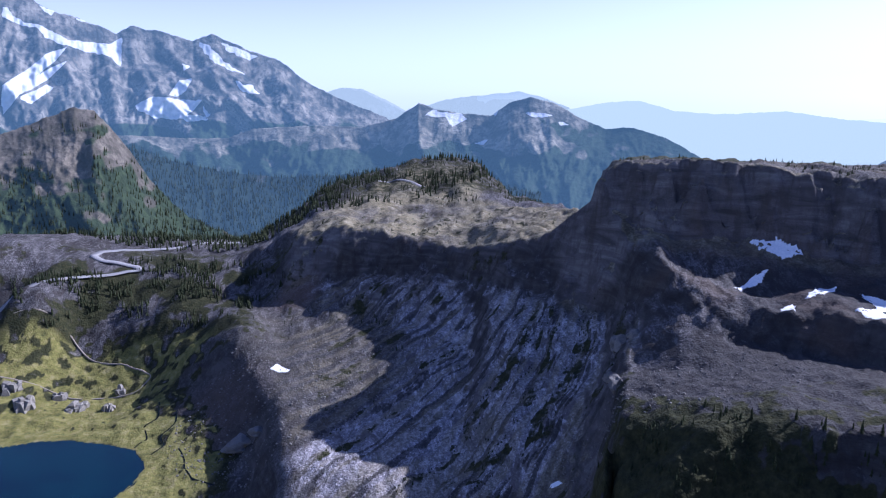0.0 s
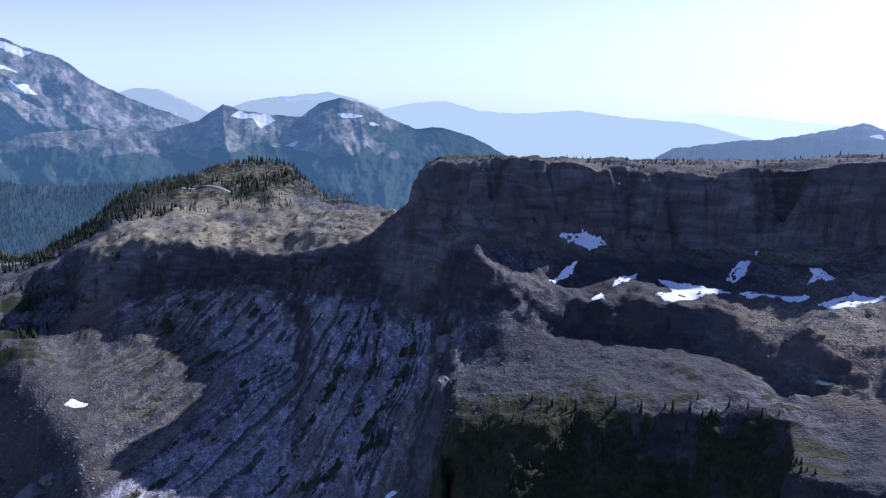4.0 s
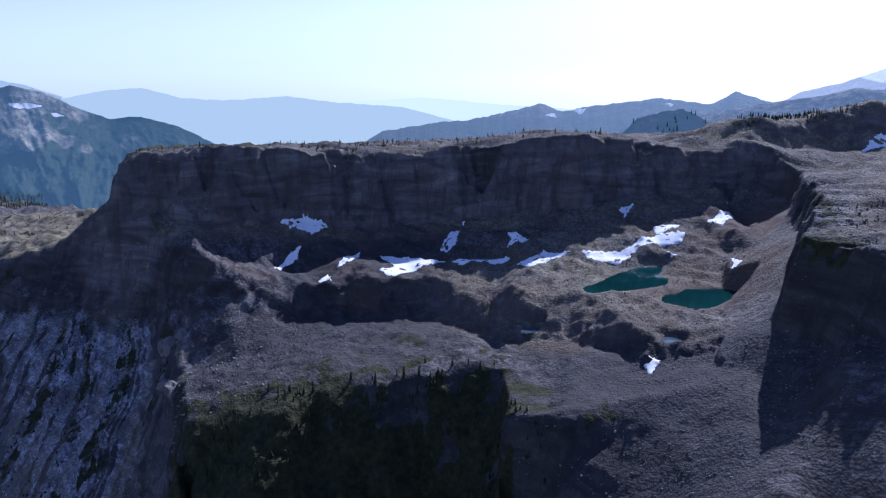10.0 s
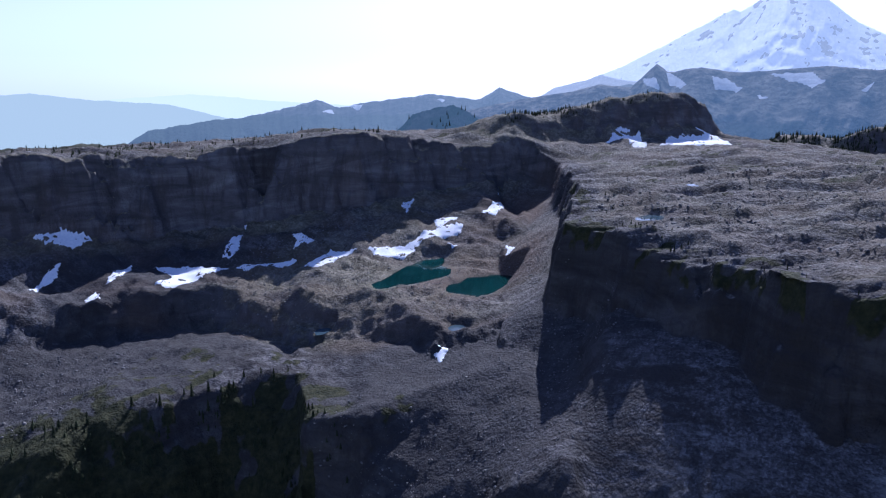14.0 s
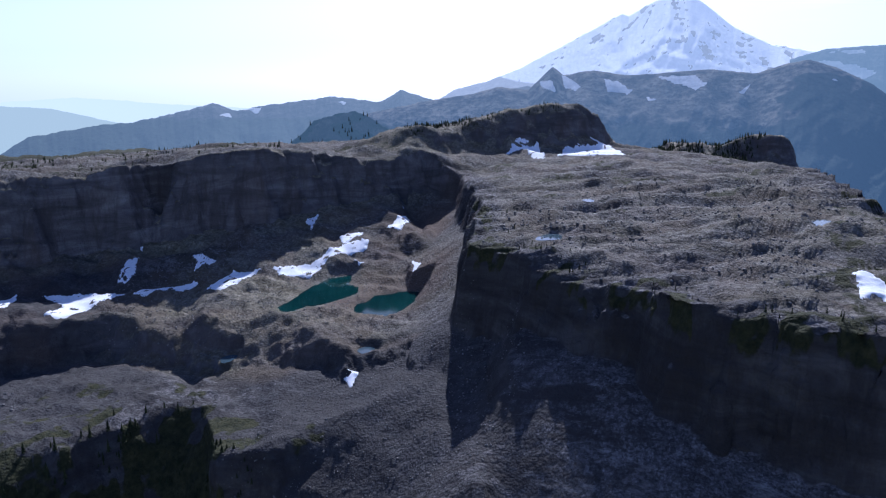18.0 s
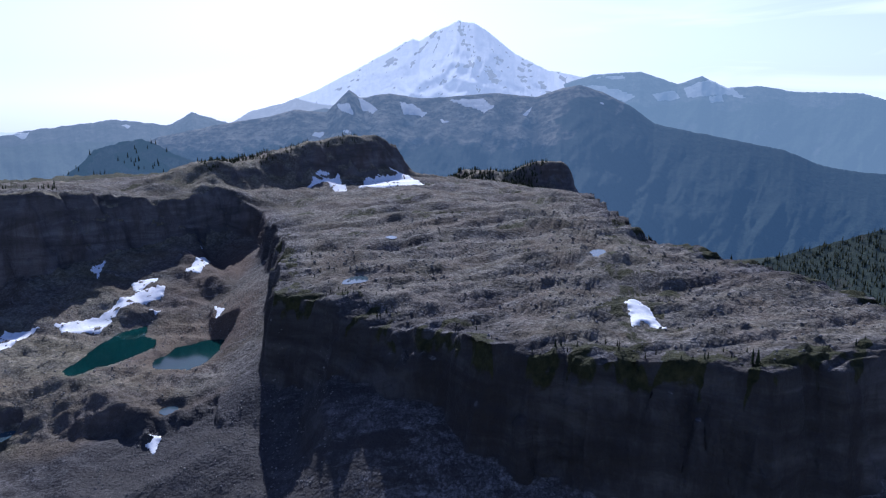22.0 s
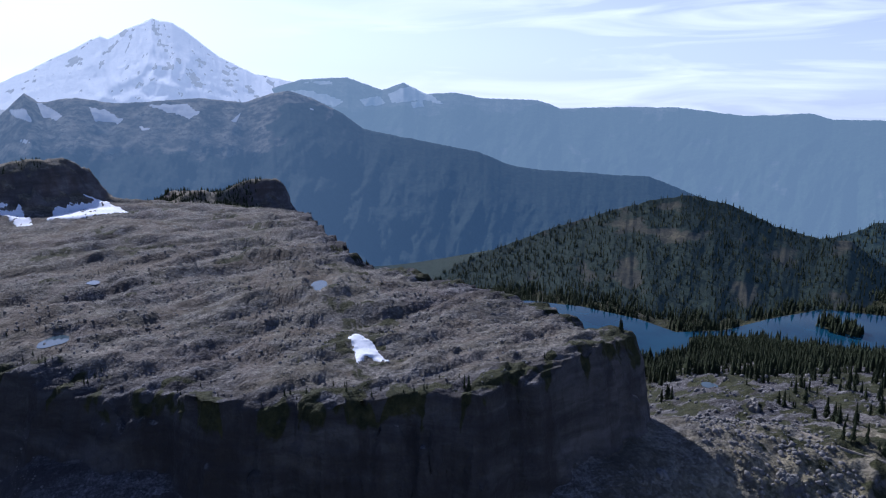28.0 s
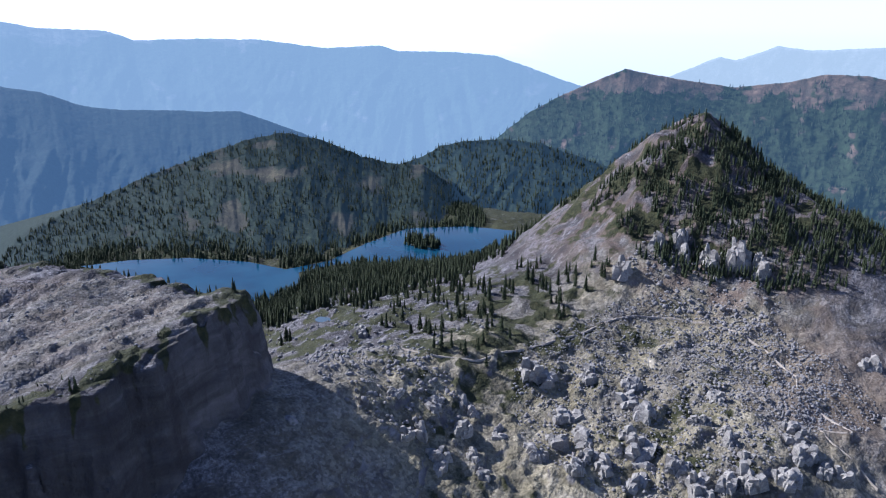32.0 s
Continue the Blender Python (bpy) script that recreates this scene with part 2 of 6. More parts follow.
# lines across the great slope, from its foot up to the ledges: places and heights that fit the camera's view
SLOPES = dict(
    slope_foot=[(-235, 563, -307), (-169, 539, -301), (-79, 524, -304), (13, 505, -305), (68, 463, -287), (94, 430, -270), (101, 397, -251), (101, 348, -221), (121, 318, -206),
        (162, 304, -219), (204, 285, -226), (216, 270, -223), (220, 235, -207), (220, 204, -191), (222, 180, -180), (226, 159, -170), (224, 120, -150), (219, 94, -134)],
    upper_talus=[(-262, 809, -290), (-230, 818, -283), (-185, 830, -277), (-112, 822, -274), (-29, 784, -260), (25, 745, -250)],
    bowl=[(222, 238, -161), (241, 218, -154), (266, 204, -152), (285, 186, -146), (296, 158, -136)],
    band_foot=[(-326, 903, -293), (-265, 907, -285), (-199, 914, -241), (-117, 894, -226), (-63, 878, -221), (-16, 852, -213), (29, 814, -213), (85, 735, -201), (126, 689, -203), (160, 635, -201),
        (180, 578, -167), (193, 538, -165), (205, 510, -171), (224, 491, -177), (257, 469, -176), (292, 443, -174), (309, 408, -171), (311, 363, -170), (306, 330, -166), (319, 291, -156), (319, 255, -152), (313, 226, -150), (318, 209, -143), (339, 189, -137), (353, 179, -131)],
    brow=[(-338, 952, -265), (-277, 961, -268), (-218, 955, -214), (-188, 947, -184), (-131, 931, -165), (-62, 903, -173), (-14, 880, -178), (31, 839, -178), (68, 797, -159), (125, 750, -147), (168, 695, -138),
        (194, 610, -126), (191, 581, -138), (201, 555, -149), (214, 529, -157), (232, 505, -160), (252, 496, -154), (276, 483, -148), (302, 457, -145), (318, 434, -144), (323, 405, -148), (325, 374, -154), (320, 333, -160), (334, 305, -148), (333, 267, -142), (326, 241, -139), (328, 220, -138), (335, 204, -134), (353, 192, -132)],
    cliff_foot=[(172, 685, -126), (193, 670, -123), (239, 649, -121), (289, 633, -119), (340, 614, -129), (390, 589, -133), (426, 543, -130),
        (456, 494, -123), (490, 454, -113), (533, 422, -105), (565, 396, -100), (600, 361, -91)],
    crest=[(-319, 1032, -219), (-253, 1019, -213), (-213, 1008, -188), (-183, 1044, -174), (-130, 1102, -171), (-34, 1159, -173), (62, 1128, -161),
        (123, 1043, -157), (161, 967, -148), (176, 883, -139)],
    knoll=[(-343, 1285, -247), (-280, 1331, -219), (-237, 1370, -177), (-191, 1397, -159), (-91, 1427, -128), (-6, 1450, -115), (59, 1449, -119),
        (101, 1416, -153), (140, 1373, -187), (213, 1282, -193)],
    snow_line=[(214, 587, -146), (260, 576, -154), (314, 549, -149), (337, 511, -152), (366, 466, -148), (396, 428, -142), (425, 391, -135),
        (437, 366, -134), (457, 348, -131), (496, 334, -121), (537, 315, -114), (515, 278, -113)],
    tarn_near=[(335, 352, -139), (352, 318, -139), (372, 300, -138), (382, 262, -138), (392, 232, -137)],
    tarn_far=[(400, 345, -137), (440, 338, -137), (462, 325, -137), (455, 285, -137), (450, 255, -136), (440, 240, -135)],
    moraine=[(150, 498, -199), (170, 460, -187), (196, 441, -180), (227, 416, -172), (256, 388, -167), (278, 367, -166), (289, 338, -164)],
    upper_brow=[(116, 404, -185), (136, 389, -178), (157, 372, -173), (178, 370, -171), (200, 367, -165), (210, 350, -164), (225, 331, -164), (244, 327, -163), (264, 324, -160), (282, 318, -160), (288, 295, -160)],
    lower_brow=[(99, 372, -195), (126, 364, -181), (144, 343, -176), (170, 340, -170), (193, 330, -169), (217, 318, -168), (240, 317, -165), (259, 302, -161), (260, 274, -161), (259, 247, -161)],
)
TABLE_EDGE = [(172, 700), (180, 706), (235, 668), (320, 640), (410, 595), (454, 535), (496, 480), (545, 437), (590, 392), (640, 350), (622, 302),
              (540, 248), (470, 213), (418, 190), (376, 175), (348, 163), (331, 118), (300, 60), (275, 32), (269, -4), (267, -36), (260, -68), (281, -110),
              (302, -150), (322, -164), (350, -146), (384, -123), (425, -93), (492, -34), (620, -14), (760, -6), (880, 0), (980, 20),
              (1100, 150), (1050, 400), (900, 560), (700, 660), (520, 780), (400, 850), (300, 860), (220, 800), (185, 745)]
SCARP = [(92, 385), (104, 412), (122, 410), (138, 392), (158, 372), (172, 345), (193, 330), (217, 318), (240, 317), (255, 305), (250, 282), (241, 255), (233, 225), (222, 200), (190, 225), (120, 275), (80, 340)]
RIDGE_EDGE = [(-205, 897), (-180, 907), (-129, 921), (-62, 898), (-14, 880), (31, 839), (68, 797), (125, 750), (160, 720), (185, 800), (185, 900), (165, 980), (123, 1043),
              (62, 1128), (60, 1380), (-60, 1400), (-150, 1200), (-213, 1008)]
BENCH_EDGE = [(165, 590), (180, 575), (192, 541), (215, 505), (232, 494), (262, 461), (277, 429), (290, 396), (283, 350), (293, 308), (289, 267),
              (315, 245), (321, 221), (334, 193), (356, 180), (450, 150), (700, 200), (720, 450), (450, 720), (250, 740), (180, 680)]
BUTTE_A = [(655, 372), (690, 360), (722, 330), (785, 292), (824, 238), (842, 232), (850, 300), (800, 380), (730, 430), (670, 410)]
BUTTE_B = [(905, 128), (935, 92), (944, 62), (948, 28), (985, 26), (1040, 70), (1010, 150), (940, 170)]
LAKE_LOW = [(-600, 600), (-520, 635), (-444, 648), (-418, 660), (-383, 664), (-340, 655), (-306, 642), (-286, 614), (-284, 580), (-300, 540), (-360, 480),
            (-480, 430), (-620, 470)]
LAKE_WEST = [(960, -262), (880, -290), (803, -325), (735, -345), (681, -376), (690, -420), (757, -458), (754, -516), (690, -600), (665, -700), (672, -790),
             (712, -815), (777, -780), (832, -700), (806, -600), (772, -512), (778, -452), (836, -432), (905, -380), (945, -318)]
TARN_A = [(360, 311), (372, 322), (408, 330), (446, 336), (464, 327), (452, 318), (440, 312), (436, 298), (418, 292), (392, 298)]
TARN_B = [(384, 268), (398, 276), (424, 276), (444, 262), (446, 250), (426, 244), (404, 240), (388, 246)]
WATER = ((LAKE_LOW, -350.0, 26), (LAKE_WEST, -230.0, 16), (TARN_A, -138.0, 12), (TARN_B, -138.0, 12))


PONDS = ((374, 126, 9, 6, -69.2), (416, -9, 11, 5, -57.0), (478, 134, 5, 4, -64.2), (446, -292, 7, 5, -154.0), (339, 228, 6, 5, -142.8), (320, 323, 7, 4, -158.5))


class Grid:
    """A field on a square net, read between its knots."""

    def __init__(self, x0, y0, step, values):
        self.x0, self.y0, self.step, self.v = x0, y0, step, values

    def __call__(self, x, y):
        ny, nx = self.v.shape
        fx = np.clip((x - self.x0) / self.step, 0, nx - 1.001)
        fy = np.clip((y - self.y0) / self.step, 0, ny - 1.001)
        i, j = fx.astype(np.int64), fy.astype(np.int64)
        u, w = fx - i, fy - j
        v = self.v
        return (v[j, i] * (1 - u) + v[j, i + 1] * u) * (1 - w) + (v[j + 1, i] * (1 - u) + v[j + 1, i + 1] * u) * w


def spline(lines, x, y, stiff=1.0):
    """A thin plate laid over the given lines."""
    pts = np.array([p for line in lines for p in line], float)
    xy, z = pts[:, :2] / 100, pts[:, 2]
    n = len(pts)

    def kernel(r2):
        return r2 * np.log(r2 + 1e-9)

    d2 = ((xy[:, None] - xy[None]) ** 2).sum(-1)
    m = np.zeros((n + 3, n + 3))
    m[:n, :n] = kernel(d2) + np.eye(n) * stiff
    m[:n, n], m[:n, n + 1:] = 1, xy
    m[n, :n], m[n + 1:, :n] = 1, xy.T
    w = np.linalg.solve(m, np.concatenate([z, np.zeros(3)]))
    qx, qy = x.ravel() / 100, y.ravel() / 100
    out = w[n] + w[n + 1] * qx + w[n + 2] * qy
    for k in range(n):
        out += w[k] * kernel((qx - xy[k, 0]) ** 2 + (qy - xy[k, 1]) ** 2)
    return out.reshape(x.shape)


def outline_distance(poly, x, y):
    """How far outside (+) or inside (-) a closed outline each place lies."""
    best, odd = np.full(x.shape, 1e12), np.zeros(x.shape, bool)
    for (ax, ay), (bx, by) in zip(poly, poly[1:] + poly[:1]):
        ex, ey = bx - ax, by - ay
        t = np.clip(((x - ax) * ex + (y - ay) * ey) / (ex * ex + ey * ey), 0, 1)
        best = np.minimum(best, (x - ax - t * ex) ** 2 + (y - ay - t * ey) ** 2)
        if ay != by:
            odd ^= ((y < ay) != (y < by)) & (x < ax + (y - ay) / (by - ay) * ex)
    return np.where(odd, -1, 1) * np.sqrt(best)


X0, Y0, STEP = -1000.0, -1150.0, 5.0
GX, GY = np.meshgrid(np.arange(X0, 1400, STEP), np.arange(Y0, 1800, STEP))
lower_g = Grid(X0, Y0, STEP, spline([*LOWER.values(), *LOWER_FAR.values()], GX, GY, 0.15))
bench_g = Grid(X0, Y0, STEP, spline(BENCH.values(), GX, GY, 0.1))
table_g = Grid(X0, Y0, STEP, spline(TABLE.values(), GX, GY, 0.1))
table_d, bench_d, butte_a_d, butte_b_d, scarp_d, ridge_d = (Grid(X0, Y0, STEP, outline_distance(p, GX, GY)) for p in (TABLE_EDGE, BENCH_EDGE, BUTTE_A, BUTTE_B, SCARP, RIDGE_EDGE))
water_d = [Grid(X0, Y0, STEP, outline_distance(p, GX, GY)) for p, _, _ in WATER]


def terrace(q, rise):
    """Level beds with short risers."""
    k = np.floor(q / rise)
    return rise * (k + smooth(0.55, 1.0, q / rise - k))


def polar(x, y):
    """Bearing, clockwise from +y in degrees, and distance from the camera's mean place."""
    return np.degrees(np.arctan2(x, y)), np.hypot(x, y)


BEAR, OUT = np.arange(-24.0, 70.01, 0.25), np.arange(60.0, 1764.0, 4.0)


def line_at(name, bear):
    """A line of the slope by its bearing: distance, height, and how far it is there at all."""
    p = np.array(SLOPES[name], float)
    a, r = polar(p[:, 0], p[:, 1])
    near = smooth(a[0] - 2.2, a[0], bear) * smooth(a[-1] + 2.2, a[-1], bear)
    return np.interp(bear, a, r), np.interp(bear, a, p[:, 2]), near


def slope_grid():
    """Straight falls between the lines of the slope, softened a little."""
    rows = []
    named = {k: line_at(k, BEAR) for k in SLOPES}
    for i, bear in enumerate(BEAR):
        rf, zf, _ = (v[i] for v in named["slope_foot"])
        nodes = [(40.0, -350.0), (rf - 110, max(zf - 85, -349.0)), (rf, zf), (1770.0, -335.0 + 215 * float(smooth(12, 14.5, bear)))]
        for name in ("band_foot", "brow", "cliff_foot", "crest", "knoll", "snow_line", "tarn_far", "tarn_near", "upper_talus", "bowl", "moraine", "upper_brow", "lower_brow"):
            r, z, near = (v[i] for v in named[name])
            whole = 1.0 if name in ("band_foot", "brow") else near
            if whole > 0:
                was = np.interp(r, *zip(*nodes))
                nodes = sorted(nodes + [(r, was + whole * (z - was))])
        rows.append(np.interp(OUT, *zip(*nodes)))
    g = np.array(rows)
    for axis in (0, 1):
        pad = np.pad(g, 1, mode="edge")
        g = (0.25 * (np.roll(pad, 1, axis) + np.roll(pad, -1, axis)) + 0.5 * pad)[1:-1, 1:-1]
    return Grid(60.0, BEAR[0], 1.0, g)


slope_g = slope_grid()


def slope_z(bear, r):
    return slope_g(60.0 + (r - 60.0) / 4.0, BEAR[0] + (bear - BEAR[0]) * 4.0)


def fan_lines(x, y):
    """Across and down the great scree slope, whose gullies spread from one high point."""
    down = np.hypot(x - 400, y - 1150)
    return 600 * np.arctan2(400 - x, 1150 - y) + 16 * perlin2(x / 130, y / 130, 37) + 5 * perlin2(x / 40, y / 40, 36), down


def fan_mask(x, y):
    """Where the great scree slope lies."""
    bear, r = polar(x, y)
    top = np.interp(bear, *(polar(*np.array(SLOPES["band_foot"], float).T[:2])))
    ragged = 26 * perlin2(fan_lines(x, y)[0] / 16, r / 400, 42)
    return smooth(-16, -10, bear) * smooth(18.5, 15.5, bear + 0.02 * ragged) * smooth(12, -30, r - top + ragged) * smooth(330, 400, r)


def height(x, y, fine=True):
    """The ground's height, before overhangs."""
    r = np.hypot(x, y)
    far = smooth(1250, 2200, r)
    low = np.clip(lower_g(x, y), -420, 20) * (1 - far) + (-430 - 600 * smooth(1350, 2300, r)) * far
    big = fbm(x, y, 70, 3, 11)
    quiet = 1 - 0.75 * smooth(190, 120, table_d(x, y)) * smooth(0, 60, x) * smooth(-190, -150, y) * smooth(260, 200, y)
    low = low + quiet * (4.0 * big + (1.8 * fbm(x, y, 17, 4, 21) if fine else 0))
    cone = smooth(230, 60, np.hypot(x - 320, y + 610))
    low = low + cone * (14 * ridged(x, y, 60, 4, 31) - 8)
    crag = smooth(200, 60, np.hypot(x - 190, (y + 320) * 0.7))
    low = low + crag * 8.0 * np.clip(ridged(x, y, 30, 4, 35) - 0.42, 0, 1)
    # the great slope, its ledges, the spur and the bench
    bear, _ = polar(x, y)
    near = smooth(-17.5, -13, bear) * smooth(69, 65, bear) * smooth(1750, 1640, r)
    band, brow = (np.interp(bear, *(polar(*np.array(SLOPES[k], float).T[:2]))) for k in ("band_foot", "brow"))
    bear2 = bear + 0.35 * fbm(x, y, 45, 3, 34)
    sz = slope_z(bear2, r + 7 * fbm(x, y, 38, 4, 33) * smooth(-330, -290, low))
    sz = sz + 2.2 * fbm(x, y, 80, 2, 11)
    on_bench = smooth(-2, 10, r - brow) * smooth(17, 20, bear)
    on_ridge = smooth(-6, 12, r - brow) * smooth(16, 12, bear)
    on_spur = smooth(140, 90, np.hypot((x - 200) * 0.8, y - 365)) * smooth(band + 5, band - 20, r)
    crag = smooth(-10, 3, r - band) * smooth(14, -2, r - brow)
    sz = sz + crag * 7 * (ridged(x, y, 26, 4, 29) - 0.5)
    if fine:
        sz = sz + on_bench * (terrace(5.0 * fbm(x * 1.2, y * 0.7, 34, 4, 47, 0.5), 1.5) + 0.5 * fbm(x, y, 7, 3, 48))
        sz = sz + on_ridge * terrace(6.0 * fbm(x, y * 0.6, 44, 4, 36, 0.55), 1.8) + on_spur * (3 * (ridged(x, y * 1.4, 24, 4, 32, 0.55) - 0.45))
        sz = sz + (1 - on_bench) * 0.7 * fbm(x, y, 14, 4, 21)
    across, down = fan_lines(x, y)
    sz = sz + fan_mask(x, y) * (2.6 * (0.5 - np.abs(perlin2(across / 30, down / 260, 38))) * (0.5 + perlin2(x / 60, y / 60, 35)) + 0.7 * perlin2(across / 9, down / 120, 39) + 0.9 * fbm(x, y, 22, 3, 27))
    # the cone of scree on the flank of the wall's corner
    cone_z = -88 - 0.76 * np.hypot(x - 174, y - 714) + 1.2 * fbm(x, y, 20, 3, 44)
    cone_z = cone_z - 2.5 * np.maximum(brow + 6 * fbm(x, y, 16, 2, 43) - r, 0) - 3 * np.maximum(bear - 15, 0)
    sz = np.maximum(sz, cone_z)
    low = low + (sz - low) * near
    # the head of the bench under the table
    bd = bench_d(x, y) + 7 * fbm(x, y, 30, 3, 41)
    bz = bench_g(x, y) + 2.6 * fbm(x, y, 42, 3, 45) + (terrace(3.8 * fbm(x * 1.2, y * 0.7, 34, 3, 47, 0.5), 1.3) + 0.3 * fbm(x, y, 6, 2, 48) if fine else 0)
    h = low + (np.maximum(bz, low) - low) * smooth(9, -2, bd) * (1 - near)
    # scree heaped along the table's walls
    heap = table_g(x, y) - 40 + 20 * smooth(430, 560, r) - 0.6 * table_d(x, y) + 1.5 * fbm(x, y, 24, 3, 46) - 200 * (1 - smooth(56, 60, bear) * smooth(92, 76, bear))
    h = np.where(table_d(x, y) < 110, np.maximum(h, heap), h)
    # the table mountain and its walls
    far_wall = smooth(300, 420, y)
    td = table_d(x, y) + 15 * fbm(x, y, 70, 2, 52) * far_wall + (5 + 4 * far_wall) * fbm(x, y, 26, 4, 51) + 2.5 * np.abs(perlin2(x / 9, y / 9, 57))
    rim = smooth(-60, 0, td)
    tz = table_g(x, y) + 1.8 * fbm(x * 1.2, y * 0.6, 50, 3, 55) * (1 - 0.5 * rim) + (terrace(5.2 * fbm(x * 1.7 + y * 0.7, y * 0.6 - x * 0.4, 48, 4, 58, 0.46), 1.7) + terrace(1.1 * fbm(x * 1.5 + y * 0.5, y * 0.5 - x * 0.3, 16, 3, 62, 0.5), 0.6) + 0.12 * fbm(x, y, 4, 2, 59) if fine else 0)
    bear = np.degrees(np.arctan2(x, np.maximum(y, 1)))
    tz = tz + (14 + 34 * smooth(60, 73, bear)) * smooth(30, -16, butte_a_d(x, y) + 5 * fbm(x, y, 20, 3, 61))
    tz = tz + 9 * smooth(75, 0, butte_a_d(x, y))
    tz = tz + (16 + 25 * smooth(83, 87, bear)) * smooth(24, -8, butte_b_d(x, y) + 4 * fbm(x, y, 16, 3, 65))
    fall = smooth(13 + 16 * smooth(330, 430, y), 0, td)
    ledge = terrace(fall, 0.2)
    fall = np.clip(fall * 0.55 + ledge * 0.45, 0, 1)
    h = h + (tz - h) * np.where(tz > h, fall, smooth(2, -4, td))
    islet = smooth(1.4, 0.4, np.hypot((x - 752) / 34, (y + 662) / 22)) * 5
    for (_, level, shore), d in zip(WATER, water_d):
        q = d(x, y) + 2.2 * fbm(x, y, 22, 2, 71)
        h = np.where(q < 0, level - 1.0 + 0.1 * np.maximum(q, -30), np.where(q < shore, level + (h - level) * smooth(-2, shore, q) + 0.25, h))
    h = h + islet
    for cx, cy, rx, ry, level in PONDS:
        q = np.hypot((x - cx) / rx, (y - cy) / ry) + 0.25 * fbm(x, y, 9, 2, 73)
        h = h + (level - 0.3 - h) * smooth(2.1, 0.95, q)
    return h


def ground_z(x, y):
    return float(height(np.array([x], float), np.array([y], float))[0])

# ---------------------------------------------------------------- materials
class Nodes:
    """A small writer of node trees."""

    def __init__(self, name):
        self.m = bpy.data.materials.new(name)
        self.m.use_nodes = True
        self.t = self.m.node_tree
        self.t.nodes.clear()
        self.out = self.t.nodes.new("ShaderNodeOutputMaterial")
        self.bsdf = self.t.nodes.new("ShaderNodeBsdfPrincipled")
        self.t.links.new(self.bsdf.outputs[0], self.out.inputs["Surface"])
        self.geo = self.t.nodes.new("ShaderNodeNewGeometry")
        self.pos = self.geo.outputs["Position"]

    def put(self, socket, value):
        if hasattr(value, "node"):
            self.t.links.new(value, socket)
        else:
            socket.default_value = value

    def set(self, **kw):
        for key, value in kw.items():
            self.put(self.bsdf.inputs[key.replace("_", " ")], value)
        return self

    def noise(self, size, detail=4.0, rough=0.55, stretch=None, warp=0.0):
        n = self.t.nodes.new("ShaderNodeTexNoise")
        n.inputs["Scale"].default_value, n.inputs["Detail"].default_value = 1.0 / size, detail
        n.inputs["Roughness"].default_value, n.inputs["Distortion"].default_value = rough, warp
        vec = self.pos
        if stretch:
            mp = self.t.nodes.new("ShaderNodeMapping")
            mp.inputs["Rotation"].default_value = (0, 0, radians(stretch[3])) if len(stretch) > 3 else (0, 0, 0)
            mp.inputs["Scale"].default_value = stretch[:3]
            self.t.links.new(vec, mp.inputs["Vector"])
            vec = mp.outputs[0]
        self.t.links.new(vec, n.inputs["Vector"])
        return n.outputs["Fac"]

    def cells(self, size, feature="F1", out="Distance"):
        n = self.t.nodes.new("ShaderNodeTexVoronoi")
        n.feature = feature
        n.inputs["Scale"].default_value = 1.0 / size
        self.t.links.new(self.pos, n.inputs["Vector"])
        return n.outputs[out]

    def one(self, colour):
        s = self.t.nodes.new("ShaderNodeSeparateColor")
        self.t.links.new(colour, s.inputs[0])
        return s.outputs[0]

    def math(self, op, a, b=0.0, clamp=False):
        n = self.t.nodes.new("ShaderNodeMath")
        n.operation, n.use_clamp = op, clamp
        self.put(n.inputs[0], a)
        self.put(n.inputs[1], b)
        return n.outputs[0]

    def ramp(self, fac, *stops):
        n = self.t.nodes.new("ShaderNodeValToRGB")
        while len(n.color_ramp.elements) < len(stops):
            n.color_ramp.elements.new(0.5)
        for e, (at, c) in zip(n.color_ramp.elements, stops):
            e.position, e.color = at, (*c, 1) if len(c) == 3 else c
        self.put(n.inputs[0], fac)
        return n.outputs["Color"]

    def step(self, fac, a, b):
        n = self.t.nodes.new("ShaderNodeMapRange")
        n.interpolation_type = "SMOOTHSTEP"
        self.put(n.inputs["Value"], fac)
        n.inputs["From Min"].default_value, n.inputs["From Max"].default_value = a, b
        return n.outputs["Result"]

    def mix(self, fac, a, b, blend="MIX"):
        n = self.t.nodes.new("ShaderNodeMix")
        n.data_type, n.blend_type = "RGBA", blend
        self.put(n.inputs["Factor"], fac)
        self.put(n.inputs["A"], (*a, 1) if isinstance(a, tuple) else a)
        self.put(n.inputs["B"], (*b, 1) if isinstance(b, tuple) else b)
        return n.outputs["Result"]

    def attr(self, name):
        n = self.t.nodes.new("ShaderNodeAttribute")
        n.attribute_name = name
        s = self.t.nodes.new("ShaderNodeSeparateColor")
        self.t.links.new(n.outputs["Color"], s.inputs[0])
        return dict(Red=s.outputs[0], Green=s.outputs[1], Blue=s.outputs[2], Alpha=n.outputs["Alpha"])

    def up(self):
        s = self.t.nodes.new("ShaderNodeSeparateXYZ")
        self.t.links.new(self.geo.outputs["Normal"], s.inputs[0])
        return s.outputs["Z"]

    def bump(self, h, dist, strength=1.0):
        n = self.t.nodes.new("ShaderNodeBump")
        n.inputs["Distance"].default_value, n.inputs["Strength"].default_value = dist, strength
        self.t.links.new(h, n.inputs["Height"])
        self.t.links.new(n.outputs[0], self.bsdf.inputs["Normal"])
        return self

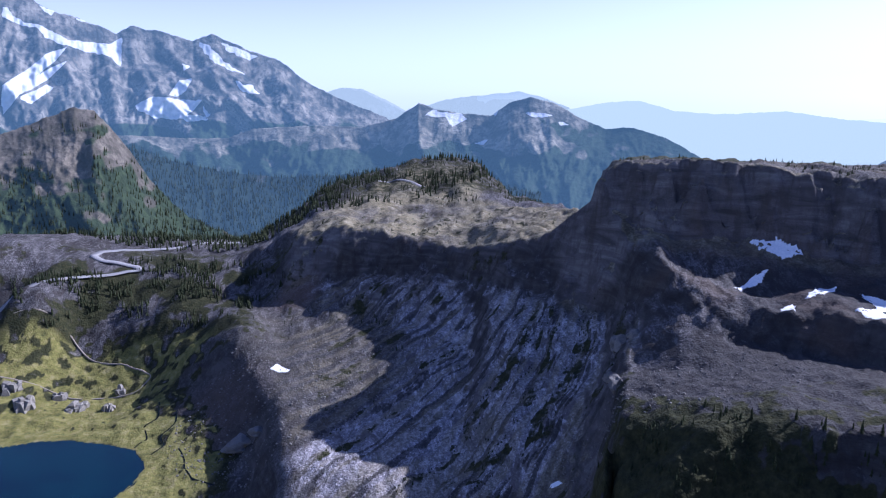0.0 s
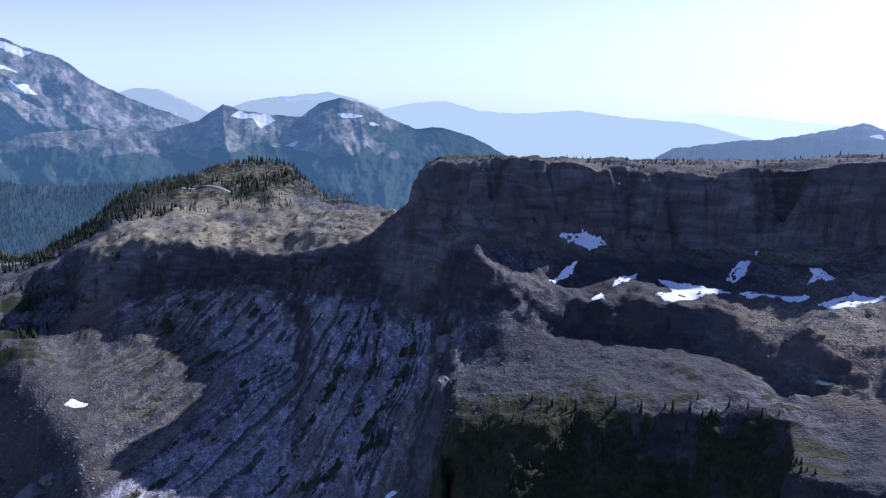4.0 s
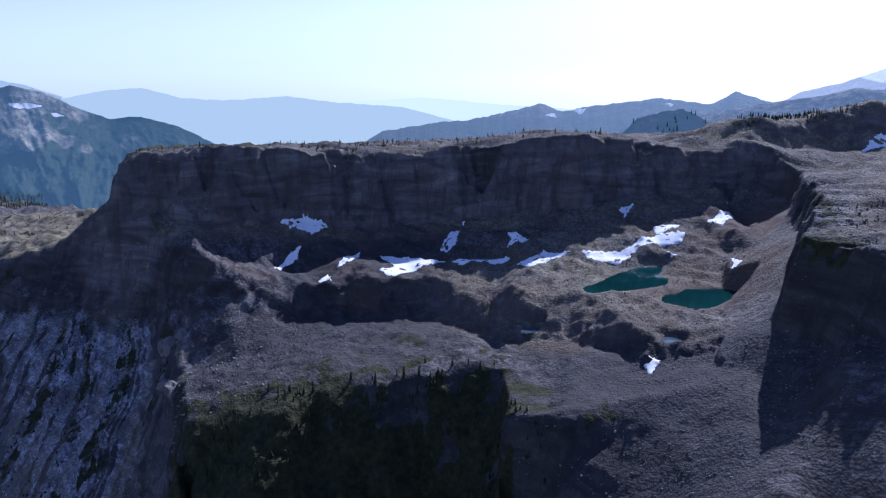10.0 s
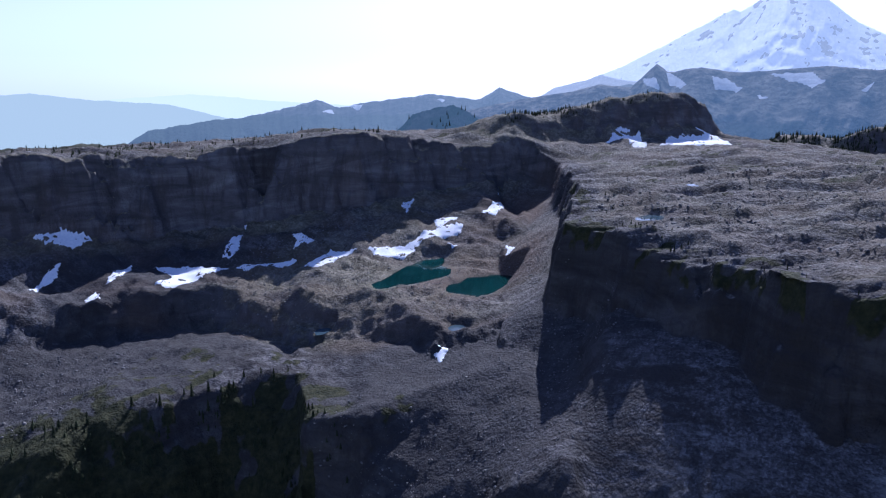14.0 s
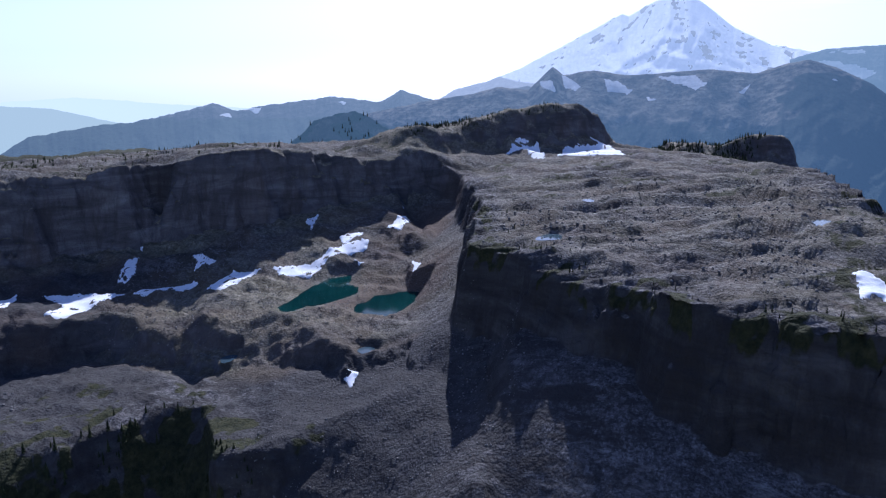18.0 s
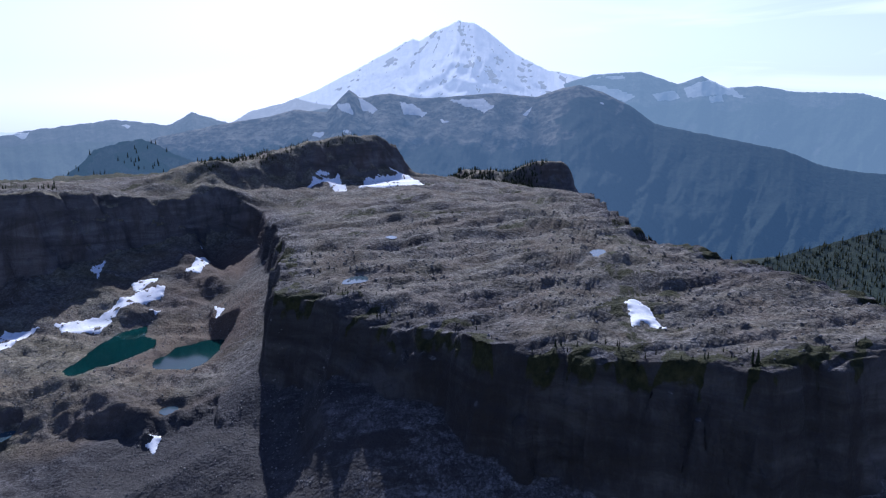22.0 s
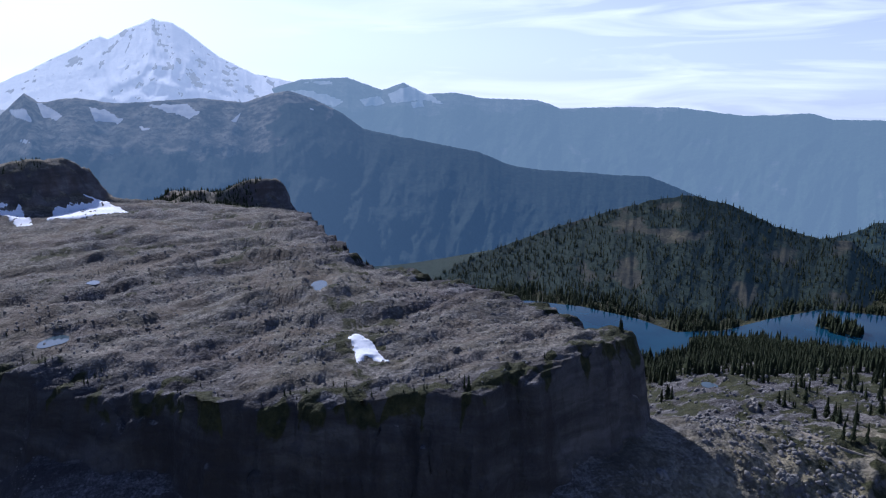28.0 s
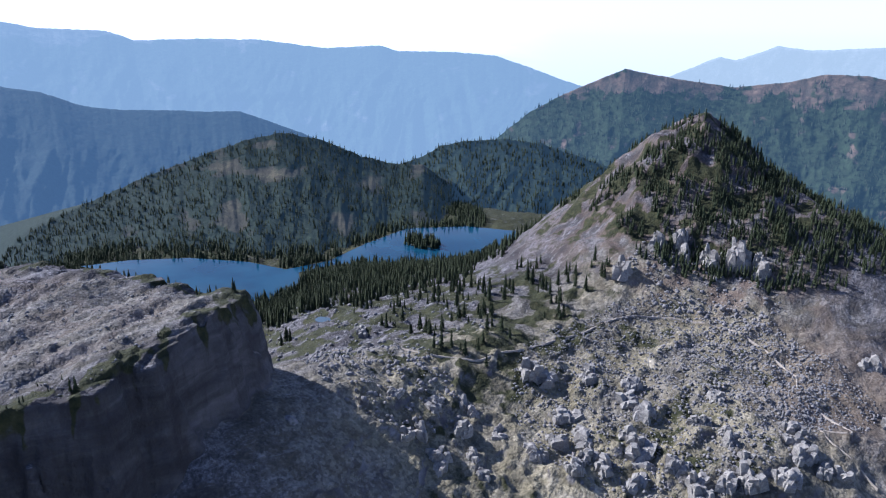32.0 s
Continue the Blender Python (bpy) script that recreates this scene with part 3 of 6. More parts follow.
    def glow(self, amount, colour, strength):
        """Haze put into the surface as emission, stronger on the sun's side."""
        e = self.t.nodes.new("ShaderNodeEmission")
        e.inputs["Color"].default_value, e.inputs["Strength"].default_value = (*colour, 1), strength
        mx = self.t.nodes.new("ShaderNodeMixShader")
        # more of this painted haze, and a paler one, on the sun's side
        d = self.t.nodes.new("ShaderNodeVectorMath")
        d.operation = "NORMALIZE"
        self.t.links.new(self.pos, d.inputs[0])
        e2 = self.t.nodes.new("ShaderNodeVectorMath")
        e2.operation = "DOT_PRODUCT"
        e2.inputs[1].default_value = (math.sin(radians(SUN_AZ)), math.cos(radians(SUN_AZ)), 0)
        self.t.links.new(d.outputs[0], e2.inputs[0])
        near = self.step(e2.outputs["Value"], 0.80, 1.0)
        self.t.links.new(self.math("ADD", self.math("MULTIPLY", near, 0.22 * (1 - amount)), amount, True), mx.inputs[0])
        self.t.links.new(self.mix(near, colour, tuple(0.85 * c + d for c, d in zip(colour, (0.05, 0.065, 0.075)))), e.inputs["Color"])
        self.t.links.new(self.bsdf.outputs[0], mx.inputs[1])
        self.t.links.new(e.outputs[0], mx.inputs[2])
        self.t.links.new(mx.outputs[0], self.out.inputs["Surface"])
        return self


def ground_material():
    n = Nodes("ground_rock_scree_and_turf")
    cover = n.attr("cover")
    fine, mid, wide = n.noise(0.9, 3, 0.7), n.noise(11, 5, 0.6), n.noise(70, 4)
    stones, blocks = n.cells(1.4), n.cells(3.0)
    tone = n.math('ADD', n.math('MULTIPLY', n.one(n.cells(1.5, 'F1', 'Color')), 0.6), n.math('MULTIPLY', n.one(n.cells(3.0, 'F1', 'Color')), 0.4))
    scree = n.ramp(fine, (0.30, (0.034, 0.033, 0.034)), (0.5, (0.11, 0.106, 0.106)), (0.70, (0.23, 0.222, 0.22)))
    scree = n.mix(n.math('MULTIPLY', n.step(mid, 0.45, 0.7), 0.7), scree, (0.075, 0.068, 0.066))
    scree = n.mix(0.45, scree, n.ramp(stones, (0.0, (0.15, 0.145, 0.145)), (0.6, (0.045, 0.043, 0.045))))
    scree = n.mix(0.6, scree, n.ramp(tone, (0.15, (0.35, 0.35, 0.36)), (0.5, (0.85, 0.85, 0.86)), (0.85, (1.9, 1.88, 1.86))), 'MULTIPLY')
    # dark crevices and bright ledges: their shade and light painted by noise
    ledge = n.noise(30, 7, 0.68, (1.3, 0.55, 1.0, 25), 0.8)
    scree = n.mix(n.math('MULTIPLY', n.step(ledge, 0.49, 0.58), 0.85), scree, (0.040, 0.036, 0.034))
    scree = n.mix(n.math('MULTIPLY', n.step(ledge, 0.42, 0.34), 0.5), scree, (0.20, 0.185, 0.175))
    crevice_shade = n.noise(9, 6, 0.72, (1.7, 0.5, 1.0, 28), 0.5)
    scree = n.mix(n.math('MULTIPLY', n.step(crevice_shade, 0.53, 0.60), 0.6), scree, (0.034, 0.031, 0.030))
    scree = n.mix(n.math('MULTIPLY', n.step(crevice_shade, 0.44, 0.36), 0.45), scree, (0.27, 0.26, 0.255))
    # low Alpha darkens scree: its streaks, and shade painted on bench, moraine and bowl
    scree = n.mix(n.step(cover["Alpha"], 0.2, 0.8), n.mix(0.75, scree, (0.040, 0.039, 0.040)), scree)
    scree = n.mix(n.step(cover["Alpha"], 0.85, 1.0), scree, n.mix(1.0, scree, (2.8, 2.8, 2.9), "MULTIPLY"))
    # bare rock with level beds
    beds = n.noise(12, 6, 0.62, (0.22, 0.22, 1.0), 0.9)
    rock = n.ramp(beds, (0.3, (0.028, 0.027, 0.027)), (0.5, (0.056, 0.053, 0.052)), (0.72, (0.105, 0.100, 0.096)))
    rock = n.mix(n.math('MULTIPLY', n.step(n.noise(15, 7, 0.7, (1, 1, 0.22)), 0.44, 0.62), 0.7), rock, (0.030, 0.027, 0.026))
    # paler rock where Green is high, the far wall's painted haze included
    rock = n.mix(cover["Green"], rock, n.mix(1.0, rock, (2.5, 2.5, 2.55), "MULTIPLY"))
    steep = n.step(n.math("ADD", n.up(), n.math("MULTIPLY", n.math("SUBTRACT", mid, 0.5), 0.25)), 0.80, 0.58)
    col = n.mix(steep, scree, rock)
    soil = n.ramp(mid, (0.3, (0.125, 0.108, 0.060)), (0.52, (0.215, 0.188, 0.118)), (0.72, (0.32, 0.288, 0.215)))
    soil = n.mix(0.7, soil, n.ramp(tone, (0.15, (0.5, 0.5, 0.5)), (0.5, (0.9, 0.9, 0.9)), (0.85, (1.5, 1.5, 1.5))), 'MULTIPLY')
    col = n.mix(n.math("MULTIPLY", n.math("MULTIPLY", cover["Green"], n.step(wide, 0.2, 0.6)), n.math("SUBTRACT", 1.0, steep)), col, soil)
    red = n.ramp(fine, (0.3, (0.075, 0.052, 0.038)), (0.7, (0.15, 0.108, 0.082)))
    col = n.mix(n.math("MULTIPLY", cover["Blue"], 0.8), col, red)
    heath = n.ramp(n.noise(4, 5, 0.65), (0.3, (0.014, 0.017, 0.009)), (0.55, (0.036, 0.038, 0.016)), (0.75, (0.062, 0.056, 0.026)))
    meadow = n.ramp(n.noise(9, 5, 0.65), (0.3, (0.070, 0.074, 0.026)), (0.5, (0.17, 0.16, 0.046)), (0.72, (0.27, 0.235, 0.11)))
    turf = n.mix(n.step(cover["Red"], 0.76, 0.92), heath, meadow)
    patch = n.step(n.math("ADD", cover["Red"], n.math("MULTIPLY", n.math("SUBTRACT", mid, 0.5), 1.1)), 0.42, 0.62)
    col = n.mix(patch, col, turf)
    n.set(Base_Color=col, Roughness=0.93, Specular_IOR_Level=0.15)
    h = n.math("ADD", n.math("MULTIPLY", fine, 0.5), n.math("ADD", n.math("MULTIPLY", mid, 0.4), n.math("ADD", n.math("MULTIPLY", stones, -0.5), n.math("MULTIPLY", blocks, -0.6))))
    return n.bump(h, 1.6, 0.6).m


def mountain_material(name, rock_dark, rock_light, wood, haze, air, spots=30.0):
    """Rock, woods and snow, with distance haze mixed into the material as emission."""
    n = Nodes(name)
    cover = n.attr("cover")
    a, b = n.noise(spots * 3, 6, 0.65), n.noise(spots, 5, 0.65)
    rock = n.ramp(a, (0.40, rock_dark), (0.52, tuple(0.6 * c for c in rock_light)), (0.64, rock_light))
    rock = n.mix(n.math('MULTIPLY', n.step(b, 0.48, 0.6), 0.7), rock, tuple(0.8 * c for c in rock_dark))
    green = n.ramp(b, (0.3, tuple(0.6 * c for c in wood)), (0.7, tuple(1.5 * c for c in wood)))
    patch = n.step(n.math("ADD", cover["Green"], n.math("MULTIPLY", n.math("SUBTRACT", a, 0.5), 1.2)), 0.4, 0.6)
    col = n.mix(patch, rock, green)
    snow = n.ramp(b, (0.3, (0.80, 0.82, 0.85)), (0.7, (0.93, 0.93, 0.94)))
    white = n.step(n.math("ADD", cover["Red"], n.math("MULTIPLY", n.math("SUBTRACT", n.noise(spots * 0.8, 5, 0.7), 0.5), 0.3)), 0.42, 0.58)
    col = n.mix(white, col, snow)
    n.set(Base_Color=col, Roughness=0.95, Specular_IOR_Level=0.1)
    n.bump(n.math("ADD", a, n.math("MULTIPLY", b, 0.5)), spots * 0.5, 0.8)
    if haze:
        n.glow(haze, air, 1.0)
    return n.m


# ---------------------------------------------------------------- ground
def quad_mesh(name, verts, rows, cols, material, closed=False, cover=None, smooth_shade=True):
    """A net of rows x cols places as a mesh."""
    i = np.arange(rows * cols).reshape(rows, cols)
    nxt = np.roll(i, -1, 1) if closed else i[:, 1:]
    cur = i if closed else i[:, :-1]
    quads = np.stack([cur[:-1], nxt[:-1], nxt[1:], cur[1:]], -1).reshape(-1, 4)
    me = bpy.data.meshes.new(name)
    me.vertices.add(len(verts))
    me.vertices.foreach_set("co", np.ascontiguousarray(verts, np.float32).ravel())
    me.loops.add(quads.size)
    me.loops.foreach_set("vertex_index", quads.ravel().astype(np.int32))
    me.polygons.add(len(quads))
    me.polygons.foreach_set("loop_start", np.arange(0, quads.size, 4, dtype=np.int32))
    me.polygons.foreach_set("use_smooth", np.full(len(quads), smooth_shade))
    me.update(calc_edges=True)
    if cover is not None:
        at = me.attributes.new("cover", "FLOAT_COLOR", "POINT")
        c = np.ones((len(verts), 4), np.float32)
        c[:, :cover.shape[1]] = cover
        at.data.foreach_set("color", c.ravel())
    me.materials.append(material)
    return me


def blob(x, y, cx, cy, rx, ry=None, soft=0.5):
    return smooth(1 + soft, 1 - soft, np.hypot((x - cx) / rx, (y - cy) / (ry or rx)))


def cover_masks(x, y, z, slope):
    """Where turf, pale soil and red soil lie, with shade and haze put in as tones."""
    n1, n2 = fbm(x, y, 60, 4, 81), fbm(x, y, 18, 3, 85)
    td, bd = table_d(x, y), bench_d(x, y)
    flat = smooth(0.75, 0.3, slope)
    low = smooth(-300, -335, z) * smooth(-150, -230, x)
    turf = 0.95 * low * flat
    turf = np.maximum(turf, 0.75 * blob(x, y, -420, 900, 240, 190) * smooth(-0.3, 0.5, n1 + 0.3))
    turf = np.maximum(turf, 0.92 * blob(x, y, -420, 800, 210, 75) * smooth(-0.5, 0.1, n2 + 0.5 * n1))
    turf = np.maximum(turf, 0.55 * smooth(1100, 1250, y))
    turf = np.maximum(turf, 0.72 * smooth(24, 6, np.abs(td)) * smooth(26, 6, table_g(x, y) - z + 18 * n2 + 10 * n1) * smooth(-0.35, 0.1, n2 + 0.6 * n1) * (x < 520) * (y < 230))
    turf = np.maximum(turf, 0.75 * np.maximum(smooth(16, -8, scarp_d(x, y) + 26 * n2 + 22 * n1), np.maximum(0.9 * blob(x, y, 190, 340, 75, 12) * smooth(-0.4, 0.2, n2), 0.8 * blob(x, y, 200, 372, 90, 30) * smooth(-0.1, 0.35, n2 + 0.4 * n1))))
    turf = np.maximum(turf, 0.72 * blob(x, y, 400, -330, 190, 150) * smooth(-0.45, 0.15, n2))
    turf = np.maximum(turf, 0.75 * blob(x, y, 320, -600, 170, 140) * smooth(-0.35, 0.2, n2))
    turf = np.maximum(turf, 0.68 * np.maximum(smooth(480, 600, x) * smooth(-100, -220, y), smooth(1050, 1150, np.hypot(x, y)) * (x > 300)))
    turf = np.maximum(turf, 0.6 * smooth(-8, -30, td) * smooth(0.38, 0.6, n1 + 0.5 * n2) * flat)
    across, down = fan_lines(x, y)
    fan = fan_mask(x, y)
    band = perlin2(across / 13, down / 260, 40) + 0.35 * perlin2(across / 5, down / 90, 41)
    turf = np.maximum(turf, 0.58 * fan * smooth(0.34, 0.6, band + 0.5 * n2 + 0.4 * n1))
    fine_streak = perlin2(across / 7, down / 240, 43) + 0.6 * perlin2(across / 2.6, down / 130, 44) + 0.5 * n2
    streak_shade = 0.84 + 0.16 * fan - 0.5 * fan * smooth(0.2, 0.6, fine_streak)
    # shade of the bench, moraine and bowl, put into the scree's tone
    streak_shade = streak_shade * (1 - 0.6 * blob(x, y, 320, 520, 90, 110)) * (1 - 0.85 * blob(x, y, 215, 410, 120, 85)) * (1 - 0.7 * blob(x, y, 275, 195, 90, 90)) * (1 - 0.5 * blob(x, y, -200, 720, 130, 130)) * (1 - 0.4 * smooth(130, 80, np.hypot(x - 265, y - 165)) * smooth(-0.2, 0.3, perlin2((x * 0.5 + y * 0.87) / 7, (x * 0.87 - y * 0.5) / 70, 46)))
    turf = np.maximum(turf, 0.53 * blob(x, y, 220, -330, 150, 160) * smooth(-0.5, 0.3, n2 + n1))
    turf = np.maximum(turf, 0.5 * smooth(20, -20, ridge_d(x, y)) * smooth(0.05, 0.3, n2 + 0.5 * n1))
    turf = np.maximum(turf, 0.5 * blob(x, y, 60, 800, 90, 60) * smooth(0.0, 0.4, n2))
    pale = 0.95 * smooth(15, -10, ridge_d(x, y)) + 0.28 * smooth(-6, -20, td) + 0.9 * blob(x, y, 225, -330, 165, 175) * smooth(360, 275, x) + 0.08 * blob(x, y, -220, 720, 130, 160) + 0.45 * fan * smooth(0.1, -0.2, perlin2(across / 8, down / 300, 43))
    # paler tone on the buttes, as on the far wall
    pale = np.maximum(pale, 0.6 * np.maximum(smooth(45, 25, butte_a_d(x, y)), smooth(45, 25, butte_b_d(x, y))))
    # haze before the far wall, put into its rock as a paler tone
    pale = np.maximum(pale, 0.7 * smooth(-12, 4, td) * smooth(60, 40, td) * smooth(250, 400, y))
    pale = np.maximum(pale, 0.55 * smooth(-5, -20, bd) * blob(x, y, 390, 340, 130, 120))
    red = 0.75 * blob(x, y, 430, 270, 60, 45) + 0.7 * blob(x, y, 560, 310, 60, 30) + 0.9 * blob(x, y, -192, 888, 30, 26) + 0.5 * blob(x, y, -250, 680, 60, 50)
    red = red + 0.85 * blob(x, y, 310, -585, 125, 120) * smooth(-0.5, 0.1, n2) + 0.35 * smooth(-4, -15, bd) * smooth(12, 30, td) * smooth(-0.1, 0.3, n1) + 0.3 * smooth(-10, -30, td) * smooth(0.0, 0.3, n2 - n1) + 0.6 * blob(x, y, 240, -500, 90, 55) * smooth(-0.2, 0.3, n2) + 0.6 * blob(x, y, 115, -440, 45, 60)
    return np.clip(np.stack([turf, pale, red, streak_shade], -1), 0, 1)


def build_ground():
    fine_az = np.radians(np.arange(-38, 170, 0.165))
    rough_az = np.radians(np.arange(170, 322, 2.2))
    az = np.concatenate([fine_az, rough_az])
    rows, probes = 560, 1000
    r = np.concatenate([[0.02, 6, 14, 22], np.geomspace(30, 4950, probes - 4)])
    s, c = np.sin(az)[:, None], np.cos(az)[:, None]
    thin = np.arange(0, len(az), 7)
    h = height(s[thin] * r, c[thin] * r, fine=False)
    dz, dr = np.diff(h, axis=1), np.diff(r)[None]
    rm = 0.5 * (r[1:] + r[:-1])[None]
    weight = np.where(rm < 30, 0.02, 1) * np.where(rm < 180, 0.25, np.where(rm < 1000, 1.0, np.where(rm < 1600, 0.5, 0.12)))
    cost = np.sqrt((0.5 * dr) ** 2 + dz ** 2) / rm * weight
    # neighbouring bearings agree on their rows
    kernel = np.hanning(9)[1:-1]
    kernel /= kernel.sum()
    cost = np.stack([np.convolve(np.pad(cost[:, k], 3, mode="wrap"), kernel, "valid") for k in range(probes - 1)], 1)
    cum = np.concatenate([np.zeros((len(thin), 1)), np.cumsum(cost, 1)], 1)
    cum /= cum[:, -1:]
    want = np.linspace(0, 1, rows)
    few = np.stack([np.interp(want, cu, r) for cu in cum])
    few = np.concatenate([few, few[:1]], 0)
    knots = np.concatenate([thin, [len(az)]])
    rr = np.stack([np.interp(np.arange(len(az)), knots, few[:, k]) for k in range(rows)], 1)
    x, y = s * rr, c * rr
    z = height(x, y)
    p = np.stack([x, y, z], -1)
    # steep faces stand out and in along their slope
    du, dv = np.gradient(p, axis=0), np.gradient(p, axis=1)
    nrm = np.cross(du, dv)
    nrm /= np.linalg.norm(nrm, axis=-1, keepdims=True) + 1e-9
    nrm *= np.sign(nrm[..., 2:3] + 1e-9)
    slope = np.sqrt(1 - np.clip(nrm[..., 2], 0, 1) ** 2)
    face = smooth(0.55, 0.85, slope) * smooth(1400, 1000, rr)
    q = perlin3(x / 14, y / 14, z / 45, 3) * 2.4 + perlin3(x / 6, y / 6, z / 16, 4) * 0.8 + perlin3(x / 60, y / 60, z / 6, 5) * 1.1
    p += (nrm * np.array([1, 1, 0.3])) * (face * q)[..., None]
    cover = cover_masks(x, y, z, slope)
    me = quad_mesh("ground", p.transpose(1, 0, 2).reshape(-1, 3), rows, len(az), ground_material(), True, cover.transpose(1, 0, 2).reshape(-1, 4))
    return tagged(new("ground", me), "grey rock, scree and patchy turf of a mountain basin", "ground", kind="structure")


ground = build_ground()

# ---------------------------------------------------------------- far mountains
SURFACE = {}


def relief(name, label, ridge, dist, depth, floor, material, snow=(), step=0.08, rows=90, spur=260.0, push=220.0, jag=0.05, seed=0, woods=None, white=None, bow=1.2, grain=None, taper=0.0):
    """A mountain from its skyline: bearings and slopes in degrees, with spurs and gullies running down from it."""
    ra, re = np.array(ridge).T
    az = np.arange(ra[0], ra[-1], step)
    el = np.interp(az, ra, re)
    el = el + jag * (perlin2(az / 0.9, az * 0, seed) + 0.5 * perlin2(az / 0.3, az * 0, seed + 1) + 0.25 * perlin2(az / 0.11, az * 0, seed + 2))
    top = dist * np.tan(np.radians(el))
    s = np.linspace(0, 1, rows)[:, None]
    depth = depth * (1 - 0.55 * smooth(az[0] + taper, az[0], az)[None]) if taper else depth
    z = floor + (top[None] - floor) * s
    along = np.radians(az)[None] * dist
    bend = 0.35 * spur * perlin2(along / spur / 1.6, z / spur / 1.6, seed + 20)
    u, w = (along, z) if grain is None else grain(az[None] + 0 * z, np.degrees(np.arctan2(z, dist)))
    n = 0.65 * ridged(u + 0.4 * w + bend, w * 0.62 + bend, spur, 6, seed + 5, 0.46) + 0.3 * ridged(u - 0.6 * w - bend, w * 0.8, spur * 0.5, 4, seed + 7, 0.5) - 0.45
    d = dist - depth * (1 - s) ** bow - push * n * np.sin(np.pi * np.clip(s, 0, 1)) ** 0.7 * (1 - 0.85 * s ** 6)
    steep = n
    elev = np.degrees(np.arctan2(z, d))
    red = np.zeros_like(z)
    w1, w2 = perlin2(along / 60, z / 40, seed + 9), perlin2(along / 25, z / 18, seed + 10)
    aa = np.broadcast_to(az[None], z.shape)
    for poly in snow:
        q = outline_distance(poly, aa + 0.10 * w1 + 0.05 * w2, elev + 0.10 * w1 + 0.06 * w2)
        red = np.maximum(red, smooth(0.06, -0.06, q))
    if white is not None:
        red = np.maximum(red, white(aa, elev, along, z, s, n))
    green = woods(aa, elev, along, z, s, n) if woods else np.zeros_like(z)
    cover = np.stack([red, green, np.zeros_like(z)], -1)
    sa, ca = np.sin(np.radians(az))[None], np.cos(np.radians(az))[None]
    p = np.stack([sa * d, ca * d, z], -1)
    back = []
    for k in (0.35, 1.0):
        db = np.minimum(dist + depth * k, 4980)
        back.append(np.stack([sa * db, ca * db, top[None] - (top[None] - floor) * k], -1))
    p = np.concatenate([p, *back], 0)
    cover = np.concatenate([cover, cover[-1:], cover[-1:]], 0)
    me = quad_mesh(name, p.reshape(-1, 3), p.shape[0], len(az), material, False, cover.reshape(-1, 3))
    me.flip_normals()
    SURFACE[name] = (p[:rows], green * (1 - np.clip(red, 0, 1)))
    return tagged(new(name, me), label, "mountain", kind="structure")

# snowfields of the far mountains: bearings and slopes in degrees
SNOW_EAST = [
    [(-30.8, 5.69), (-29.6, 4.70), (-28.6, 4.57), (-27.0, 3.73), (-24.5, 3.52), (-23.6, 4.06), (-23.8, 2.00), (-25.0, 2.86), (-26.7, 3.18), (-27.9, 3.51), (-29.0, 4.37), (-30.9, 4.98)],
    [(-31.3, 0.62), (-29.6, 1.77), (-28.5, 2.74), (-27.2, 3.23), (-28.0, 2.27), (-29.6, 1.03), (-30.7, -0.11), (-31.5, -0.86)],
    [(-30.4, -0.18), (-28.7, 0.67), (-28.2, 0.49), (-29.8, -0.67)],
    [(-31.4, -0.41), (-29.6, 1.10), (-27.2, 2.37), (-28.6, 0.97), (-30.4, -0.03), (-31.5, -1.42)],
    [(-23.1, -0.64), (-21.8, -0.03), (-20.7, -0.22), (-18.5, -0.33), (-19.2, -1.12), (-20.4, -1.74), (-21.9, -1.57), (-23.0, -1.05)],
    [(-18.5, 3.97), (-17.9, 3.75), (-16.6, 2.41), (-15.2, 1.61), (-16.8, 2.08), (-18.1, 3.06)],
    [(-16.9, 3.90), (-15.7, 3.53), (-14.3, 2.95), (-14.9, 2.65), (-16.5, 3.30)],
    [(-16.1, 1.14), (-14.8, 0.87), (-14.3, 0.12), (-15.6, 0.36)],
    [(-20.8, 0.06), (-20.0, 1.12), (-19.1, 1.22), (-19.6, 0.32), (-20.3, -0.10)],
    [(-28.8, 5.90), (-27.7, 5.61), (-27.9, 5.31)],
    [(-26.7, 5.30), (-25.7, 4.99), (-26.2, 4.88)],
    [(-18.5, -0.62), (-17.9, -1.45), (-18.3, -1.57)],
    [(-20.4, -1.45), (-18.8, -1.33), (-18.0, -1.74), (-19.6, -1.86)],
    [(-19.7, 2.34), (-19.1, 2.11), (-19.6, 1.86)],
]
SNOW_TWIN = [
    [(-1.6, -1.37), (-0.9, -0.88), (1.3, -1.21), (1.8, -1.65), (0.7, -2.19), (-0.0, -1.49)],
    [(6.2, -1.08), (7.1, -0.98), (8.7, -1.18), (7.8, -1.49)],
    [(2.5, -3.42), (3.6, -3.14), (3.2, -3.59)],
    [(8.9, -1.70), (10.0, -1.90), (9.3, -2.00)],
    [(3.7, -1.10), (4.3, -0.88), (4.1, -1.36)],
]
